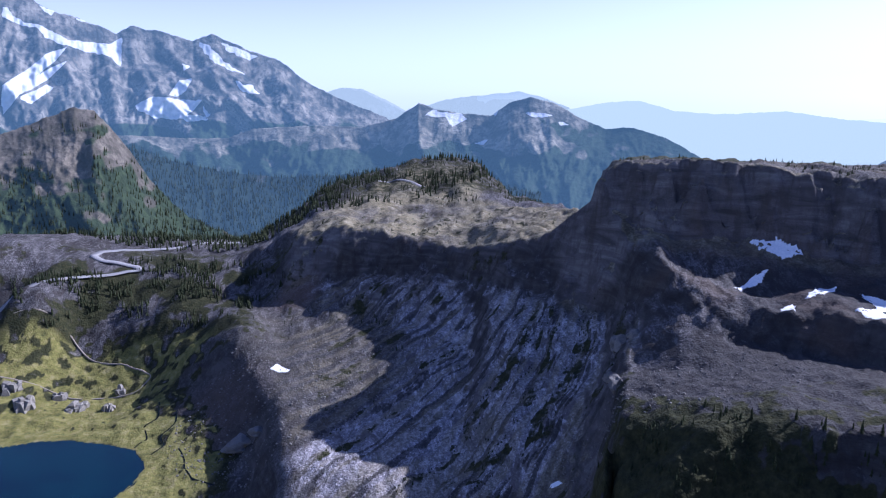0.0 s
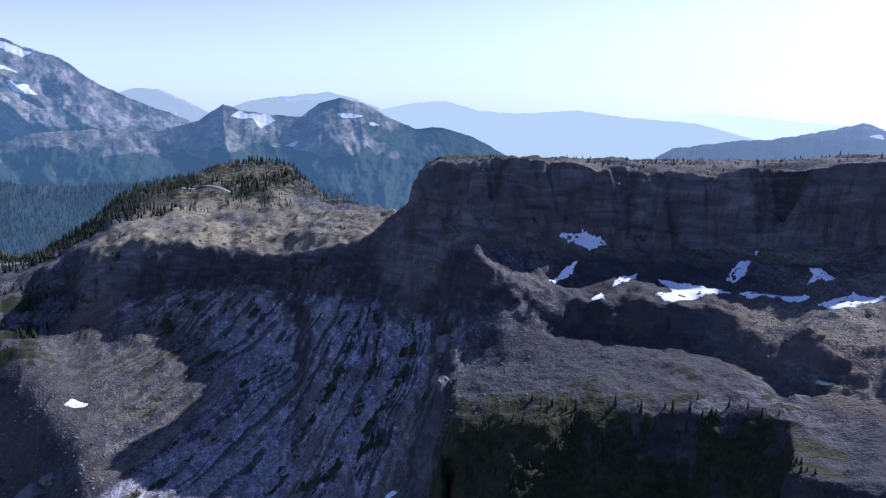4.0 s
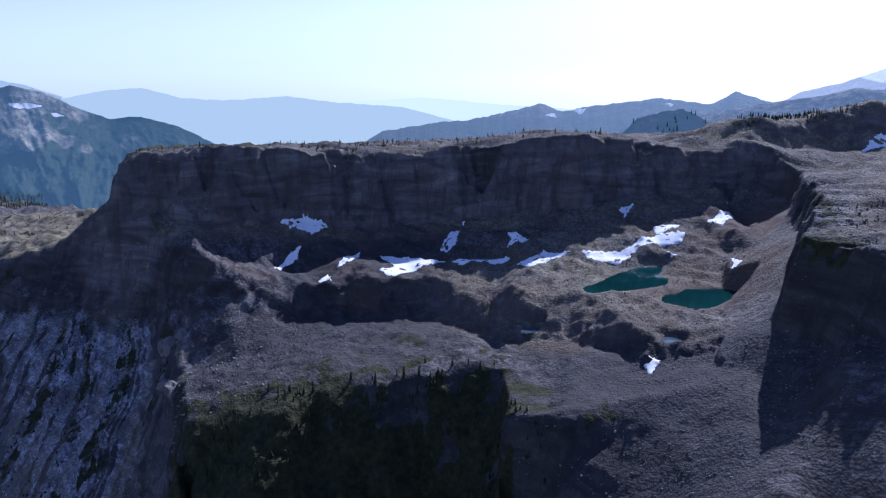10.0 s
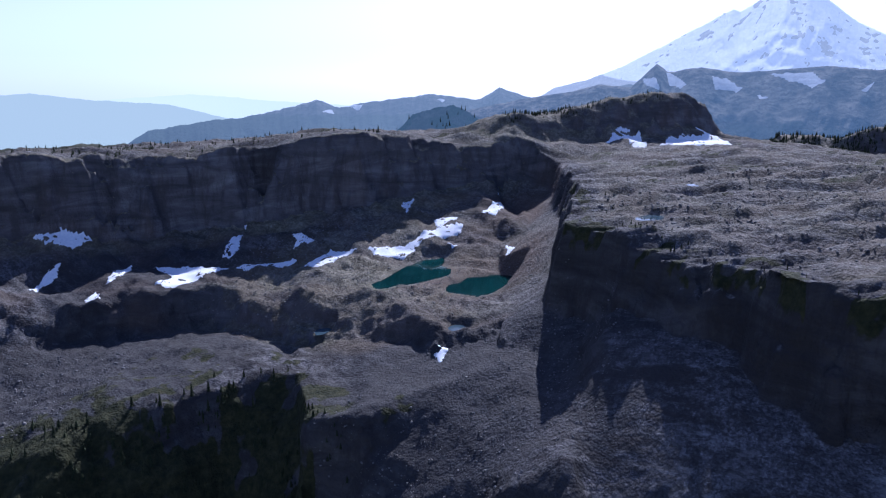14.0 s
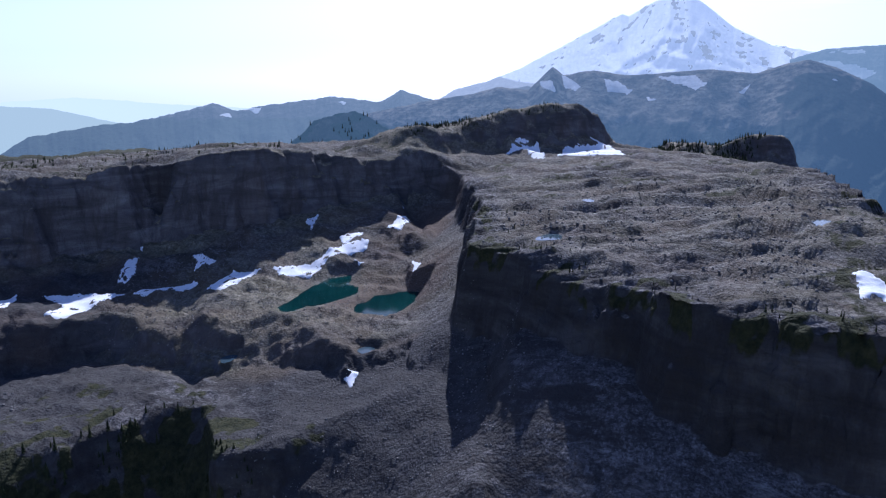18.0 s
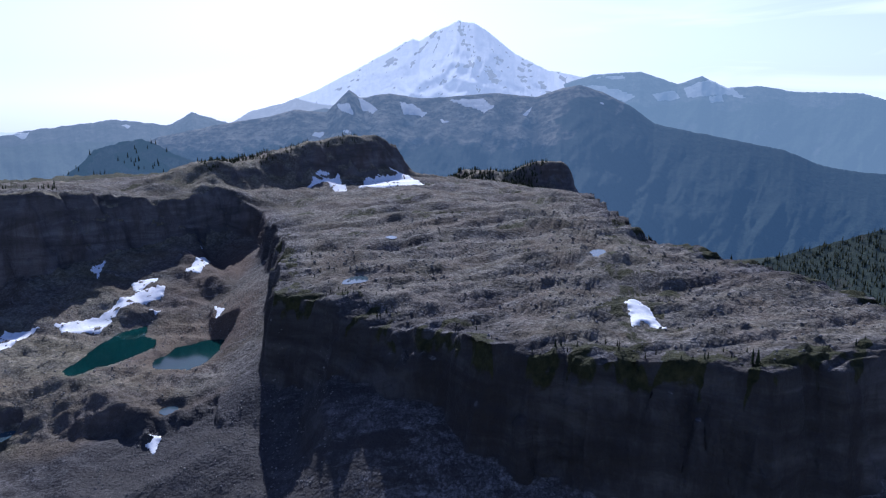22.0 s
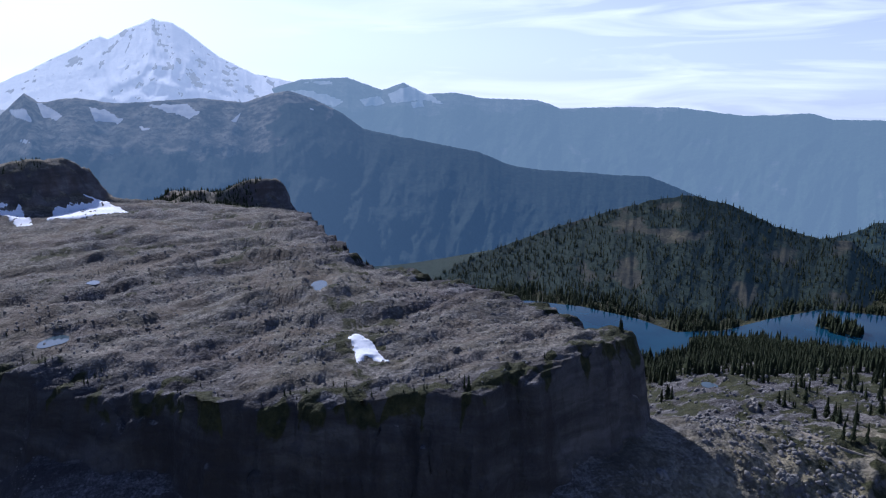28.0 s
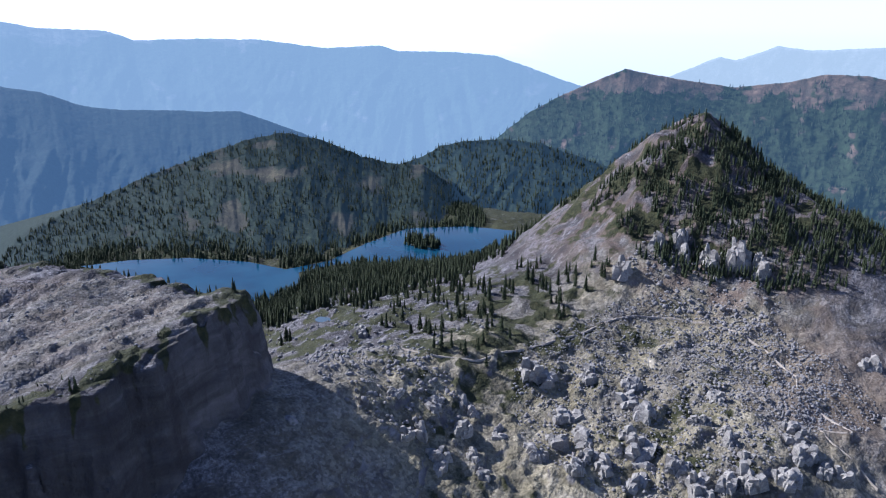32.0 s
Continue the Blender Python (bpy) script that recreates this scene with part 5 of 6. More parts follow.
def snow_patch(label, outline):
    o = np.array(outline, float)
    lo, hi = o.min(0) - 4, o.max(0) + 4
    st = max(0.5, min(1.6, float((hi - lo).min()) / 26))
    xs, ys = np.arange(lo[0], hi[0], st), np.arange(lo[1], hi[1], st)
    x, y = np.meshgrid(xs, ys)
    q = outline_distance([tuple(p) for p in o], x, y) + min(0.9, 0.05 * float((hi - lo).min())) * fbm(x, y, 7, 3, 95) - 0.6
    q += st * 0.4 * perlin2(x / st / 1.7, y / st / 1.7, 96)
    # a mean surface that bridges the hollows
    bare = height(x, y)
    k = int(round(5 / st))
    pad = np.pad(bare, k, mode="edge")
    wide = sum(np.roll(pad, d, 0) for d in range(-k, k + 1)) / (2 * k + 1)
    wide = (sum(np.roll(wide, d, 1) for d in range(-k, k + 1)) / (2 * k + 1))[k:-k, k:-k]
    inside = smooth(-0.5, -5, q)
    z = np.maximum(bare + 0.25, wide) * (1 - inside) + (wide + 0.4) * inside + 0.15
    z = np.where(q > 0, bare - 0.6, z)
    gx, gy = np.gradient(height(x, y, False), st)
    keep = (q < st * 0.7) & (np.hypot(gx, gy) < 0.95)
    i = np.arange(x.size).reshape(x.shape)
    cell = keep[:-1, :-1] & keep[1:, :-1] & keep[:-1, 1:] & keep[1:, 1:]
    quads = np.stack([i[:-1, :-1], i[:-1, 1:], i[1:, 1:], i[1:, :-1]], -1)[cell]
    if not len(quads):
        return None
    quads = largest_piece(quads, cell)
    used, inv = np.unique(quads, return_inverse=True)
    v = np.stack([x, y, z], -1).reshape(-1, 3)[used]
    me = mesh("snow_patch", v, inv.reshape(-1, 4).tolist(), SNOW_MAT, True)
    return tagged(new("snow_patch", me), label, "snow", "summer snow patches")


snow_patch("dirty white snow bank at the foot of the cliff", [(246, 640), (273, 636), (285, 634), (292, 625), (314, 619), (319, 614), (335, 602), (303, 599), (285, 609), (282, 628), (262, 636)])
snow_patch("late summer snow patch on grey scree", [(248, 568), (269, 583), (283, 585), (275, 578)])
snow_patch("late summer snow patch on grey scree", [(281, 515), (313, 555), (327, 554), (302, 527)])
snow_patch("late summer snow patch on grey scree", [(261, 510), (274, 518), (263, 492), (257, 494)])
snow_patch("late summer snow patch on grey scree", [(336, 534), (346, 516), (356, 487), (365, 475), (341, 475), (305, 471), (302, 482), (327, 496)])
snow_patch("late summer snow patch on grey scree", [(376, 496), (402, 516), (413, 515), (392, 495), (378, 488)])
snow_patch("late summer snow patch on grey scree", [(430, 532), (437, 534), (428, 527)])
snow_patch("late summer snow patch on grey scree", [(363, 461), (387, 457), (391, 450), (390, 452), (366, 450)])
snow_patch("late summer snow patch on grey scree", [(428, 464), (432, 440), (420, 444), (411, 445), (423, 453)])
snow_patch("late summer snow patch on grey scree", [(393, 414), (427, 418), (432, 386), (429, 395), (390, 393)])
snow_patch("late summer snow patch on grey scree", [(388, 448), (401, 437), (400, 432), (385, 432)])
snow_patch("large bright snowfield beside the teal tarn", [(436, 382), (454, 371), (464, 361), (479, 355), (502, 346), (506, 335), (494, 330), (474, 344), (463, 349), (438, 346), (440, 360), (430, 369)])
snow_patch("late summer snow patch on grey scree", [(531, 331), (559, 336), (604, 338), (588, 332), (533, 320)])
snow_patch("late summer snow patch on grey scree", [(510, 368), (518, 358), (522, 350), (492, 351)])
snow_patch("late summer snow patch on grey scree", [(472, 280), (487, 284), (467, 262), (454, 262), (471, 279)])
snow_patch("late summer snow patch on grey scree", [(467, 329), (475, 329), (475, 321), (467, 325)])
snow_patch("late summer snow patch on grey scree", [(313, 227), (316, 225), (316, 219), (303, 215), (310, 223)])
snow_patch("late summer snow patch on grey scree", [(567, 405), (573, 402), (579, 395), (574, 399)])
snow_patch("late summer snow patch on grey scree", [(516, 410), (531, 408), (509, 399)])
snow_patch("late summer snow patch on grey scree", [(593, 353), (604, 353), (592, 345), (585, 347)])
snow_patch("broad smooth snowfield on the flat summit", [(734, 242), (807, 254), (816, 244), (841, 229), (774, 174), (769, 191), (743, 217)])
snow_patch("late summer snow patch on grey scree", [(709, 292), (761, 296), (777, 282), (716, 247), (704, 254), (740, 283)])
snow_patch("late summer snow patch on grey scree", [(764, 308), (780, 300), (789, 289), (781, 295)])
snow_patch("small snow patch low on the scree", [(-185, 711), (-180, 722), (-163, 707), (-166, 703), (-178, 705)])
snow_patch("late summer snow patch on grey scree", [(80, 461), (88, 461), (93, 456), (87, 456)])
snow_patch("small white snow patch on the bare rock plateau", [(330, -21), (333, -26), (324, -32), (306, -37), (311, -31), (314, -27), (304, -23), (320, -23)])
snow_patch("small snow patch on the shaded saddle", [(122, 772), (132, 795), (139, 790), (130, 768)])

# ---------------------------------------------------------------- road and trails
def track_material(name, dark, light):
    n = Nodes(name)
    n.set(Base_Color=n.ramp(n.noise(1.5, 5, 0.65), (0.3, dark), (0.7, light)), Roughness=0.92, Specular_IOR_Level=0.15)
    return n.bump(n.noise(0.5, 4), 0.05).m


def ribbon(name, path, width, material, label, category, lift=0.5):
    """A way of even width laid over the ground."""
    p = np.array(path, float)
    t = np.linspace(0, 1, len(p))
    tt = np.linspace(0, 1, len(p) * 14)
    xs, ys = (np.interp(tt, t, p[:, k]) for k in (0, 1))
    ker = np.hanning(13) / np.hanning(13).sum()
    xs, ys = (np.concatenate([a[:1], np.convolve(np.pad(a, 6, mode="edge"), ker, "valid")[1:-1], a[-1:]]) for a in (xs, ys))
    dx, dy = np.gradient(xs), np.gradient(ys)
    ln = np.hypot(dx, dy) + 1e-9
    nx, ny = -dy / ln, dx / ln
    z = height(xs, ys)
    for k in (-0.5, 0.5):
        z = np.maximum(z, height(xs + nx * width * k, ys + ny * width * k))
    z = np.convolve(np.pad(z, 4, mode="edge"), np.ones(9) / 9, "valid") + lift
    rows = [(-0.5 - 0.12, -1.6), (-0.5, 0.0), (0.0, 0.06), (0.5, 0.0), (0.5 + 0.12, -1.6)]
    v = np.stack([np.stack([xs + nx * width * a, ys + ny * width * a, z + b], -1) for a, b in rows], 1)
    me = quad_mesh(name, v.reshape(-1, 3), len(xs), len(rows), material)
    me.flip_normals()
    return tagged(new(name, me), label, category, kind="structure")


ASPHALT = track_material("worn_pale_asphalt", (0.20, 0.20, 0.20), (0.34, 0.335, 0.33))
DIRT = track_material("trodden_dirt", (0.20, 0.17, 0.13), (0.34, 0.30, 0.24))
ribbon("road", [(-640, 800), (-563, 863), (-506, 919), (-452, 966), (-434, 978), (-444, 988), (-490, 988), (-512, 1000), (-510, 1022), (-488, 1052), (-434, 1091), (-362, 1153), (-279, 1140)],
       8.5, ASPHALT, "pale two-lane road with a hairpin bend", "road", 1.2)
ribbon("road_loop", [(-120, 1300), (-98, 1303), (-72, 1293), (-34, 1262)], 8, ASPHALT, "pale end loop of the road on the ridge", "road", 1.0)
ribbon("trail_saddle", [(356, -239), (331, -257), (297, -267), (272, -290), (266, -326), (262, -367), (256, -405), (238, -432), (216, -444), (195, -450), (170, -445), (138, -430)],
       0.9, DIRT, "narrow trodden dirt trail across the scree", "trail", 0.35)
ribbon("trail_switchback", [(138, -430), (130, -412), (114, -416), (120, -407), (92, -396), (108, -388), (103, -382), (73, -375)], 0.8, DIRT,
       "narrow dirt switchbacks below the saddle", "trail", 0.35)
ribbon("trail_meadow", [(-600, 830), (-520, 850), (-480, 860), (-440, 835), (-400, 828), (-370, 812), (-352, 800), (-362, 780), (-430, 770), (-480, 776), (-520, 770)], 1.5, DIRT,
       "pale dirt path winding over the meadow shelf", "trail", 0.4)
STREAM = water_material("dark_stream_water", (0.006, 0.010, 0.010), (0.010, 0.014, 0.012))
for bends in ([(-318, 735), (-310, 710), (-318, 690), (-305, 668), (-312, 645)], [(-290, 715), (-284, 690), (-292, 668), (-280, 650), (-288, 634)],
              [(-262, 640), (-250, 622), (-244, 604), (-232, 590), (-205, 575)]):
    ribbon("water_stream", bends, 1.6, STREAM, "thin dark stream through the meadow", "stream", 0.15)


# ---------------------------------------------------------------- rocks
def rock_shape(seed, sub=1, rough=0.3):
    bm = bmesh.new()
    bmesh.ops.create_icosphere(bm, subdivisions=sub, radius=1.0)
    bmesh.ops.triangulate(bm, faces=bm.faces[:])
    v = np.array([x.co for x in bm.verts])
    f = np.array([[q.index for q in t.verts] for t in bm.faces])
    bm.free()
    k = perlin3(v[:, 0] * 1.1 + seed * 7.3, v[:, 1] * 1.1, v[:, 2] * 1.1, seed) * rough * 2 + perlin3(v[:, 0] * 2.7, v[:, 1] * 2.7 + seed, v[:, 2] * 2.7, seed + 1) * rough
    v = v * (1 + k)[:, None] * np.array([1.0, 0.8, 0.75])
    # flat cleavage faces
    for j in range(5):
        d = np.array([math.sin(seed + j * 2.1), math.cos(seed * 1.7 + j), math.sin(j * 1.3 + seed)])
        d /= np.linalg.norm(d)
        over = np.maximum(v @ d - 0.72, 0)
        v = v - over[:, None] * d
    return v, f


def rock_material(name, dark, light):
    n = Nodes(name)
    rnd = n.geo.outputs["Random Per Island"]
    col = n.ramp(n.noise(1.2, 5, 0.65), (0.3, dark), (0.7, light))
    col = n.mix(n.math("MULTIPLY", rnd, 0.5), col, (0.16, 0.155, 0.15))
    n.set(Base_Color=col, Roughness=0.9, Specular_IOR_Level=0.2)
    return n.bump(n.noise(0.7, 5, 0.7), 0.35, 0.8).m


ROCK = rock_material("grey_andesite", (0.095, 0.090, 0.085), (0.25, 0.236, 0.218))
PALE_ROCK = rock_material("pale_weathered_andesite", (0.13, 0.12, 0.10), (0.36, 0.335, 0.285))
SMALL = [rock_shape(k, 1) for k in range(5)]


def scatter(count, cx, cy, rx, ry, lo, hi, keep=None, power=3.5):
    x, y = RNG.uniform(-1, 1, count * 2), RNG.uniform(-1, 1, count * 2)
    ok = x * x + y * y < 1
    x, y = (cx + rx * x[ok])[:count], (cy + ry * y[ok])[:count]
    if keep is not None:
        sel = keep(x, y)
        x, y = x[sel], y[sel]
    size = lo + (hi - lo) * RNG.random(len(x)) ** power
    return np.stack([x, y, height(x, y) + size * 0.18, size, size * RNG.uniform(0.7, 1.1, len(x)), RNG.uniform(0, 6.28, len(x))], 1)


outside = lambda x, y: table_d(x, y) > 4
dry = lambda x, y: np.all([d(x, y) > 3 for d in water_d], 0)
TALUS = np.concatenate([
    scatter(3000, 265, 175, 85, 70, 0.2, 0.9, outside, 5), scatter(1500, 430, 250, 90, 50, 0.2, 0.9, lambda x, y: outside(x, y) & dry(x, y)),
    scatter(2600, -160, 670, 120, 110, 0.3, 1.8, power=5), scatter(2600, 40, 440, 90, 70, 0.25, 1.1, power=4),
    scatter(9000, 190, -370, 85, 105, 0.3, 1.5, power=3), scatter(3500, 150, -420, 60, 45, 0.3, 1.3, power=3), scatter(1400, 300, -230, 60, 40, 0.3, 2.2, outside), scatter(900, 230, -480, 60, 40, 0.4, 2.4),
    scatter(900, 400, -300, 110, 80, 0.4, 2.2), scatter(3600, 390, 380, 90, 110, 0.2, 1.0, dry, 4), scatter(700, 170, 430, 70, 60, 0.3, 1.4)])
many("scree_boulders", SMALL, TALUS, ROCK, "scattered grey boulders and scree blocks", "rocks")
TOPS = scatter(16000, 410, 30, 170, 190, 0.2, 1.1, lambda x, y: (table_d(x, y) < -4) & (np.hypot(x - 320, y + 28) > 17) & (fbm(x * 1.5, y * 0.6, 24, 3, 135) > -0.15), 4.0)
many("plateau_rubble", SMALL, TOPS, ROCK, "broken grey rock rubble on the flat summit", "rocks")

def crag_blocks(seed):
    """Leaning angular blocks that stand together, as jointed lava breaks up."""
    rng = np.random.default_rng(seed)
    made = []
    for k in range(11):
        a, r = rng.uniform(0, 6.28), rng.random() ** 0.7 * 0.85
        c = np.array([r * math.cos(a), r * math.sin(a) * 0.7, -0.3])
        w, d, h = rng.uniform(0.22, 0.46), rng.uniform(0.18, 0.36), (0.45 + 0.75 * (1 - r)) * rng.uniform(0.6, 1.25) + 0.3
        turn, tx, ty = rng.uniform(0, 1.5), rng.normal() * 0.16 + 0.12, rng.normal() * 0.16
        v, f = [], []
        for z, k2 in ((0, 1.15), (h * rng.uniform(0.5, 0.8), 1.0), (h, rng.uniform(0.35, 0.75))):
            for sx, sy in ((-1, -1), (1, -1), (1, 1), (-1, 1)):
                x, y = sx * w * k2 * rng.uniform(0.75, 1.25), sy * d * k2 * rng.uniform(0.75, 1.25)
                zz = z + rng.normal() * 0.06 * (z > 0)
                v.append(c + (x * math.cos(turn) - y * math.sin(turn) + tx * zz, x * math.sin(turn) + y * math.cos(turn) + ty * zz, zz))
        for lvl in (0, 4):
            for i in range(4):
                j = (i + 1) % 4
                f.append((lvl + i, lvl + j, lvl + 4 + j, lvl + 4 + i))
        f.append((8, 9, 10, 11))
        made.append(mesh("block", v, f, PALE_ROCK))
    return made


CRAG = [crag_blocks(40 + k) for k in range(7)]
KNOLL = mesh("rock_knoll", rock_shape(44, 3, 0.34)[0], rock_shape(44, 3, 0.34)[1].tolist(), ROCK)


def outcrop(x, y, size, tall, label="jagged pale grey rock outcrop on the slope", shape=None):
    ob = new("rock_outcrop", shape)
    for block in () if shape else CRAG[int(abs(x * 7 + y * 3)) % 7]:
        part("block", block, ob)
    ob.matrix_world = Matrix.LocRotScale((x, y, ground_z(x, y) - tall * 0.16), Euler((0.1, -0.1, x * 1.7)), (size * 1.15, size, tall))
    return tagged(ob, label, "rock", "rock outcrops")


for x, y, size in ((268, -226, 6), (250, -260, 6), (238, -245, 7), (244, -219, 7), (233, -217, 6), (241, -314, 9), (226, -338, 8), (203, -286, 8), (181, -283, 8),
                   (201, -265, 6), (378, -280, 5), (343, -260, 5), (226, -265, 5), (205, -353, 7), (174, -311, 10), (148, -309, 8), (158, -369, 6), (136, -346, 7),
                   (157, -346, 6), (113, -326, 9), (106, -358, 8), (89, -361, 6), (108, -471, 9), (89, -429, 8), (135, -303, 8), (104, -337, 7), (183, -275, 6),
                   (260, -240, 6), (222, -240, 6), (212, -300, 7), (190, -330, 8), (165, -290, 7), (128, -325, 8), (120, -365, 7)):
    for k in range(2):
        outcrop(x + RNG.normal() * size * 0.6, y + RNG.normal() * size * 0.6, size * RNG.uniform(0.6, 1.0), size * RNG.uniform(0.55, 0.95))
for x, y, size in ((236, -501, 9), (258, -500, 8), (218, -513, 10), (274, -493, 7), (202, -513, 8), (274, -445, 7)):
    outcrop(x, y, size, size * 1.3, "steep grey rock buttress at the foot of the peak")
    outcrop(x + 5, y - 6, size * 0.7, size * 1.5, "steep grey rock buttress at the foot of the peak")
outcrop(270, -157, 3.2, 2.6, "lone dark boulder on the shaded scree", KNOLL)
outcrop(-196, 636, 17, 10, "low dark rocky knoll beside the lake outlet", KNOLL)
outcrop(-178, 628, 10, 7, "low dark rocky knoll beside the lake outlet", KNOLL)
for x, y, size in ((152, 560, 11), (160, 545, 8), (136, 515, 8), (128, 470, 9)):
    outcrop(x, y, size * 0.8, size * 0.9, "grey rock rib standing out of the scree", KNOLL)


# ---------------------------------------------------------------- conifers
def conifer(seed, tiers, spokes, ragged=0.35):
    """A narrow conifer one metre wide and one high: trunk and crown."""
    rng = np.random.default_rng(seed)
    v, f = [], []
    for k in range(tiers):
        a = k / tiers
        z0, z1 = 0.06 + 0.86 * a, min(1.0, 0.06 + 0.86 * a + 1.75 / tiers)
        r = 0.52 * (1 - a) ** 0.8 + 0.035
        base, tip = len(v), None
        v.append((rng.normal() * 0.01, rng.normal() * 0.01, z1))
        turn = rng.uniform(0, 6.28)
        for j in range(spokes * 2):
            ang = turn + j * math.pi / spokes + rng.normal() * 0.08
            q = r * (1.0 if j % 2 == 0 else 0.48) * rng.uniform(1 - ragged, 1 + ragged * 0.4)
            v.append((q * math.cos(ang), q * math.sin(ang), z0 - (0.05 if j % 2 == 0 else -0.03) + rng.normal() * 0.012))
        for j in range(spokes * 2):
            f.append((base, base + 1 + j, base + 1 + (j + 1) % (spokes * 2)))
    return np.array(v), np.array(f)


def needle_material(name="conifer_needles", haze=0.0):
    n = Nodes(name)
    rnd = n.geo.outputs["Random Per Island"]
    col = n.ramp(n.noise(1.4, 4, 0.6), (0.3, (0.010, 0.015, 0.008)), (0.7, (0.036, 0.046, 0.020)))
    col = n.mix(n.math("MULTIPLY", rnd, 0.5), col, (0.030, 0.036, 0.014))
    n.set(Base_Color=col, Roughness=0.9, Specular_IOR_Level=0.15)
    # haze painted into the needles as emission
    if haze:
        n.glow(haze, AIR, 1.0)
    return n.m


def bark_material():
    n = Nodes("grey_bark")
    n.set(Base_Color=n.ramp(n.noise(0.4, 4, 0.6, (1, 1, 0.2)), (0.3, (0.06, 0.05, 0.04)), (0.7, (0.16, 0.14, 0.12))), Roughness=0.95)
    return n.m


NEEDLES, BARK = needle_material(), bark_material()
# needles that give off a little haze colour, for distant trees
HAZED_NEEDLES = needle_material("hazed_conifer_needles", 0.16)
WOODS = [conifer(100 + k, 5, 4) for k in range(6)]
FAR_WOODS = [conifer(150 + k, 3, 3) for k in range(6)]
CROWNS = []
for k in range(5):
    v, f = conifer(200 + k, 11, 6)
    CROWNS.append(mesh("crown", v, f.tolist(), NEEDLES))
ang = np.arange(6) * math.pi / 3
tv = [(0.035 * math.cos(a), 0.035 * math.sin(a), -0.04) for a in ang] + [(0.008 * math.cos(a), 0.008 * math.sin(a), 0.9) for a in ang]
TRUNK = mesh("trunk", tv, [(i, (i + 1) % 6, 6 + (i + 1) % 6, 6 + i) for i in range(6)] + [tuple(range(6, 12))], BARK)


def tree(x, y, tall, wide, kind, label, group):
    ob = new("conifer")
    part("trunk", TRUNK, ob, "thin grey trunk")
    part("crown", CROWNS[kind % 5], ob, "dark green needles")
    ob.matrix_world = Matrix.LocRotScale((x, y, ground_z(x, y) - 0.2), Euler((0, 0, x + y)), (wide, wide, tall))
    return tagged(ob, label, "tree", group)


def clump(x, y, count, lo, hi, spread, label, group):
    for _ in range(count):
        px, py, tall = x + RNG.normal() * spread, y + RNG.normal() * spread, RNG.uniform(lo, hi)
        if group == "plateau edge conifers" and (table_d(np.array(px), np.array(py)) > -2 or table_g(np.array(px), np.array(py)) - ground_z(px, py) > 4):
            continue
        tree(px, py, tall, tall * RNG.uniform(0.30, 0.46), int(RNG.integers(5)), label, group)


for x, y in ((372, -301), (342, -303), (404, -351), (330, -308), (292, -281), (326, -326), (336, -343), (333, -355), (321, -360), (279, -294), (284, -327), (380, -345),
             (431, -250), (359, -443), (311, -401), (289, -390), (301, -395), (293, -436), (312, -428), (289, -444), (423, -315), (397, -376), (385, -384), (351, -381),
             (350, -405), (309, -441), (372, -395), (410, -395), (336, -420), (440, -330), (455, -365), (395, -330), (365, -360), (340, -385), (425, -380)):
    clump(x, y, 4 if x < 330 else 6, 5, 15, 6.5, "dark green conifer on the sunlit saddle", "saddle conifers")
for x, y in ((261, -68), (266, -65), (329, -160), (322, -158), (339, -152)):
    clump(x, y, 2, 5, 9, 1.5, "dark conifer at the very edge of the plateau", "plateau edge conifers")
for x, y in ((277, 18), (278, 6), (274, -13), (270, -28), (270, -46), (281, 38), (303, 60), (318, 78), (328, 98), (340, 122), (385, 150), (425, 178), (352, 138), (335, 108),
             (296, 52), (272, -58), (286, -106)):
    clump(x, y, 4, 1.6, 3.6, 4.5, "stunted conifer on the cliff brow", "plateau edge conifers")
for x, y in ((99, 370), (126, 362), (144, 342), (170, 338), (193, 328), (205, 322), (217, 316), (228, 318), (240, 315), (262, 303), (180, 325), (150, 330)):
    clump(x, y, 3, 4, 9, 7.0, "dark conifer on the shaded spur", "spur conifers")
clump(430, -86, 4, 3, 5, 3.0, "dark bushy conifer on the far plateau edge", "plateau edge conifers")


def woods(name, label, count, cx, cy, rx, ry, lo, hi, keep=None, slim=0.30):
    p = scatter(count, cx, cy, rx, ry, 1, 1, keep)
    tall = lo + (hi - lo) * RNG.random(len(p)) ** 0.8
    p[:, 4], p[:, 3] = tall, tall * slim * RNG.uniform(0.8, 1.25, len(p))
    p[:, 2] = height(p[:, 0], p[:, 1]) - 0.3
    return many(name, FAR_WOODS if math.hypot(cx, cy) > 900 else WOODS, p, NEEDLES, label, "trees")


clustered = lambda size, level, seed: (lambda x, y: fbm(x, y, size, 3, seed) > level)
woods("lake_woods", "dense dark conifer forest above the lake", 6500, 600, -520, 190, 300, 6, 16,
      lambda x, y: dry(x, y) & (fbm(x, y, 60, 3, 111) > -0.25) & (np.hypot(x - 330, y + 600) > 130) & (x > 430 + 60 * fbm(x, y, 50, 2, 112)) & (table_d(x, y) > 15))
woods("far_slope_woods", "dark conifer forest beyond the plateau", 4500, 1250, -60, 330, 330, 10, 18, lambda x, y: (table_d(x, y) > 20) & (fbm(x, y, 80, 3, 133) > -0.3))
woods("far_shore_woods", "dark conifers along the lake shore", 9000, 950, -480, 260, 450, 9, 17, lambda x, y: dry(x, y) & (fbm(x, y, 70, 3, 113) > -0.35))
woods("peak_woods", "conifers climbing the rocky peak", 5600, 290, -610, 160, 140, 3.5, 11,
      lambda x, y: (fbm(x, y, 38, 3, 115) + 0.6 * smooth(350, 250, x) > 0.08) & (y < -470) & (height(x, y, False) > -118) & (y + 0.6 * x < -305))
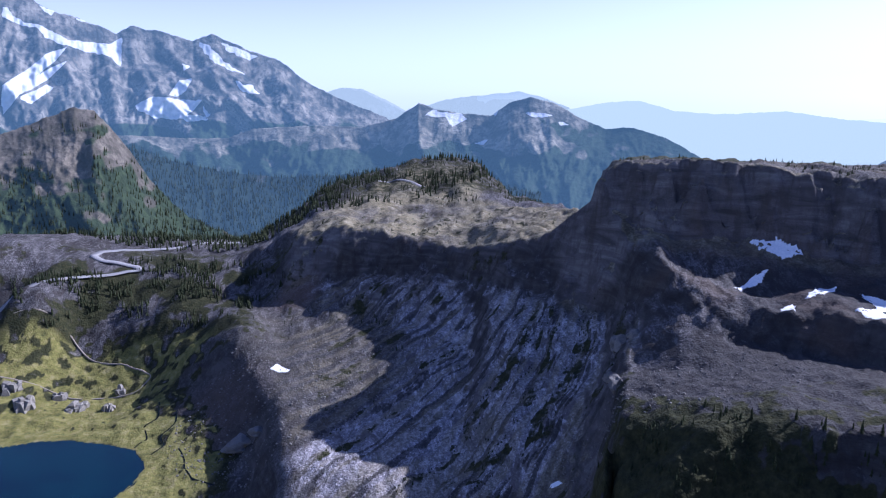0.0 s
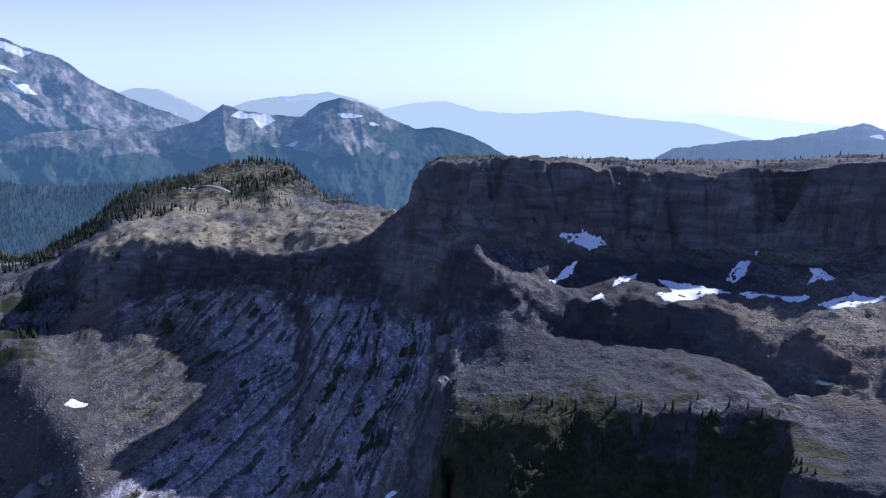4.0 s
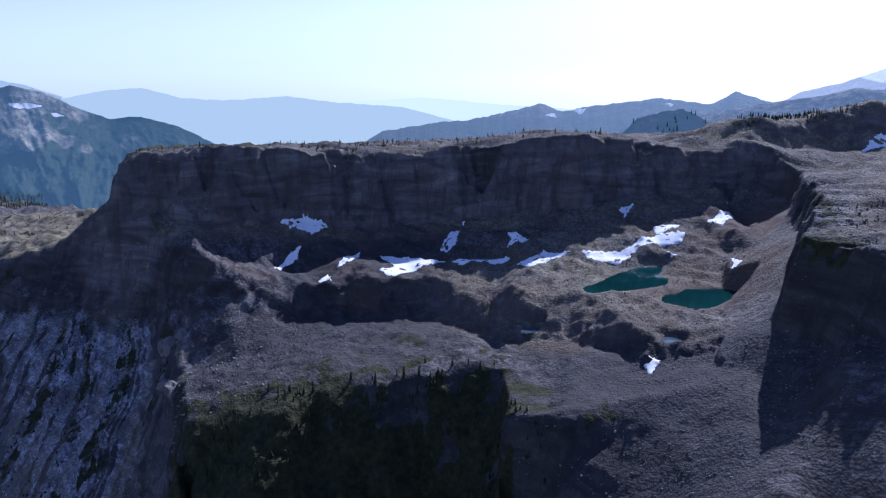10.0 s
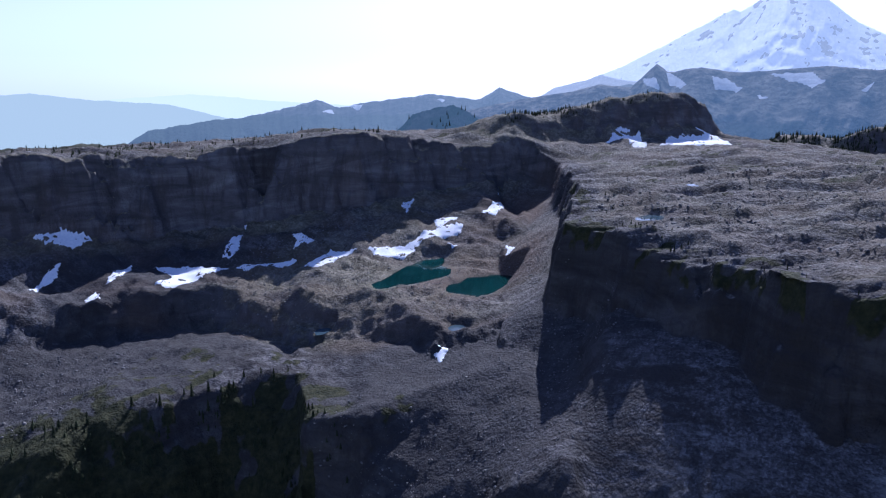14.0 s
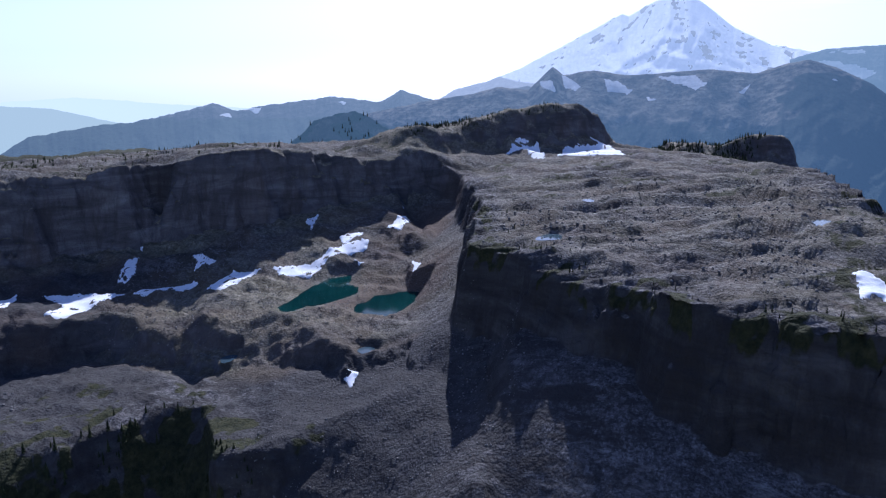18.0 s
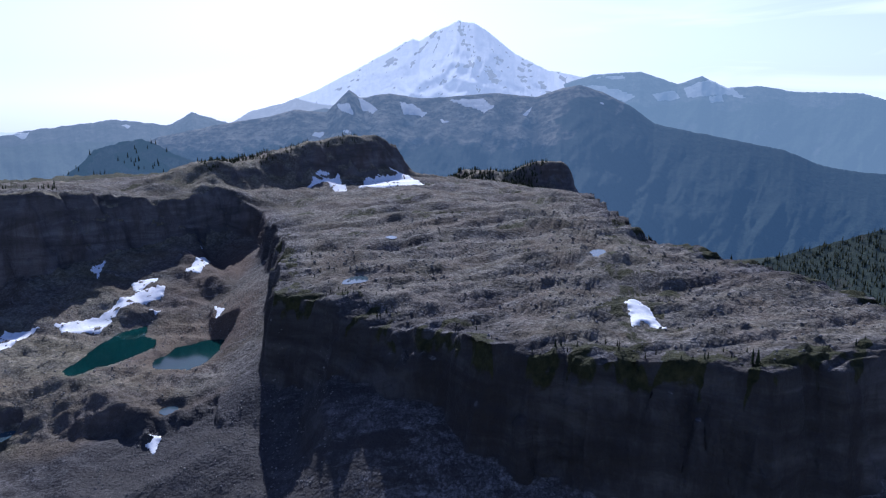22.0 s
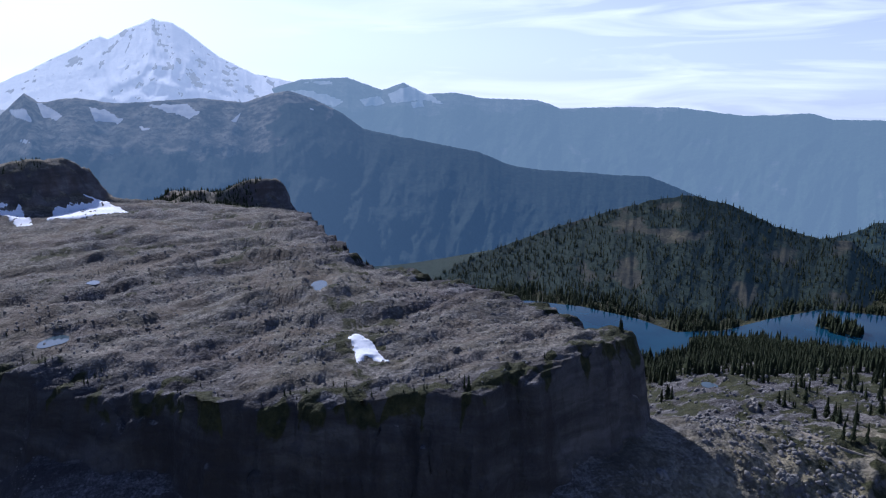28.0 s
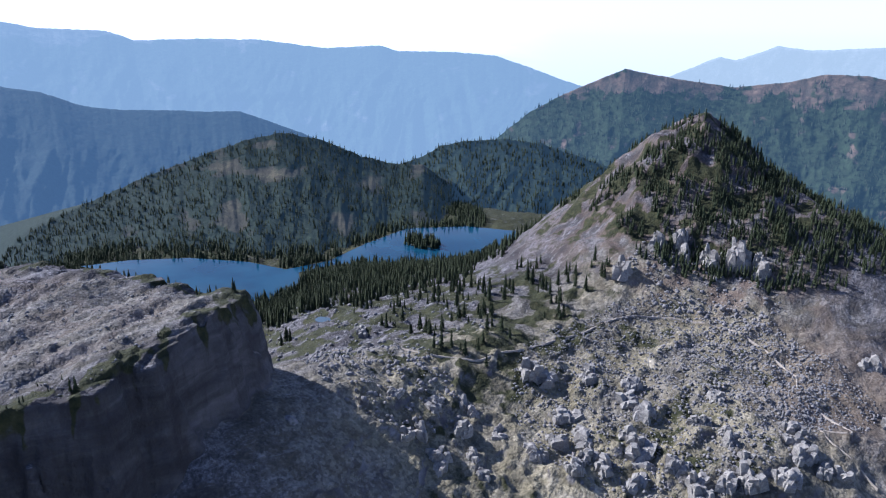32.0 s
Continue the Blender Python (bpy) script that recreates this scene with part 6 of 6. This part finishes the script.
woods("valley_woods", "conifer forest across the valley head", 7000, -380, 1420, 480, 340, 8, 15, clustered(130, -0.15, 117))
woods("roadside_woods", "dark conifers below the road", 2600, -400, 925, 190, 100, 6, 12, lambda x, y: (fbm(x, y, 45, 3, 119) > -0.05) & (np.abs(height(x, y, False) + 262) < 26))
woods("ridge_woods", "low conifers along the tan ridge", 900, 20, 1350, 170, 240, 4, 9, lambda x, y: (fbm(x, y, 60, 3, 121) > 0.1) | (x > 90))
woods("brow_woods", "sparse low conifers along the shaded brow", 260, -40, 880, 230, 130, 3, 6, clustered(40, 0.25, 123))
woods("wall_top_woods", "tiny conifers along the cliff top", 1400, 420, 640, 260, 210, 2.5, 5.5, lambda x, y: (table_d(x, y) < -4) & (fbm(x, y, 45, 3, 125) > 0.12) & (y > 420), 0.45)
woods("butte_woods", "tiny conifers on the flat butte", 1800, 745, 330, 110, 90, 2.2, 5.5, lambda x, y: (butte_a_d(x, y) < -2) & (fbm(x, y, 30, 3, 127) > -0.05), 0.42)
woods("west_butte_woods", "tiny conifers beside the dark butte", 1800, 925, 130, 90, 80, 3, 7, lambda x, y: (fbm(x, y, 30, 3, 129) > -0.1) & (table_d(x, y) < -8) & (x - y * 0.3 > 840), 0.42)
woods("gully_scrub", "dark scrub and conifers on the shaded gully walls", 2600, 170, 290, 110, 90, 1.2, 5, lambda x, y: (fbm(x, y, 22, 3, 131) > 0.0) & (scarp_d(x, y) < -2), 0.5)
woods("fan_scrub", "low scrub between the scree streaks", 2200, 30, 600, 150, 110, 0.8, 2.4, lambda x, y: perlin2(fan_lines(x, y)[0] / 13, fan_lines(x, y)[1] / 260, 40) > 0.2, 0.9)


def woods_on(surface, name, label, count, lo, hi, level=0.5, slim=0.3, needles=NEEDLES):
    """Trees over a mountain's wooded parts."""
    p, green = SURFACE[surface]
    j, i = np.nonzero(green[:-1, :-1] > level)
    k = RNG.integers(0, len(j), count)
    u, w = RNG.random((2, count, 1))
    a = p[j[k], i[k]] * (1 - u) + p[j[k], i[k] + 1] * u
    b = p[j[k] + 1, i[k]] * (1 - u) + p[j[k] + 1, i[k] + 1] * u
    q = a * (1 - w) + b * w
    tall = RNG.uniform(lo, hi, count)
    return many(name, FAR_WOODS, np.concatenate([q, (tall * slim)[:, None], tall[:, None], RNG.uniform(0, 6.28, (count, 1))], 1), needles, label, "trees")


woods_on("mountain_lake_hill", "hill_woods", "dark conifers over the lake hill", 8000, 5, 11, 0.5)
woods_on("mountain_lake_ridge", "lake_ridge_woods", "dark conifers over the wooded ridge", 4500, 8, 14, 0.4)
woods_on("mountain_red_ridge", "red_ridge_woods", "conifers scattered on the red ridge", 7500, 9, 16, 0.4, needles=HAZED_NEEDLES)
woods_on("mountain_left_hill", "left_hill_woods", "conifers at the foot of the tan hill", 5000, 8, 14, 0.4)
woods_on("mountain_south_dome", "dome_woods", "conifers over the dark dome", 900, 8, 14, 0.5)
woods_on("mountain_valley_forest", "valley_forest_woods", "dense dark forest on the valley slope", 11000, 11, 20, 0.4, needles=HAZED_NEEDLES)
woods("islet_woods", "tall conifers on the wooded islet", 90, 752, -662, 34, 22, 12, 19)
woods("shore_woods", "tall dark conifers between the lakes", 900, 650, -470, 70, 130, 10, 17, lambda x, y: dry(x, y) & (table_d(x, y) > 30))
for x, y, size in ((-472, 735, 14), (-421, 745, 12), (-385, 748, 10), (-498, 757, 12), (-449, 770, 9), (-385, 788, 8)):
    outcrop(x, y, size, size * 0.8, "grey rock step above the lake shore")
for x, y in ((-114, 846), (-90, 825), (-50, 732), (-70, 815), (-238, 948), (-249, 870), (-267, 830)):
    clump(x, y, 3, 4, 8, 6, "dark conifer on the shaded ledges", "ledge conifers")
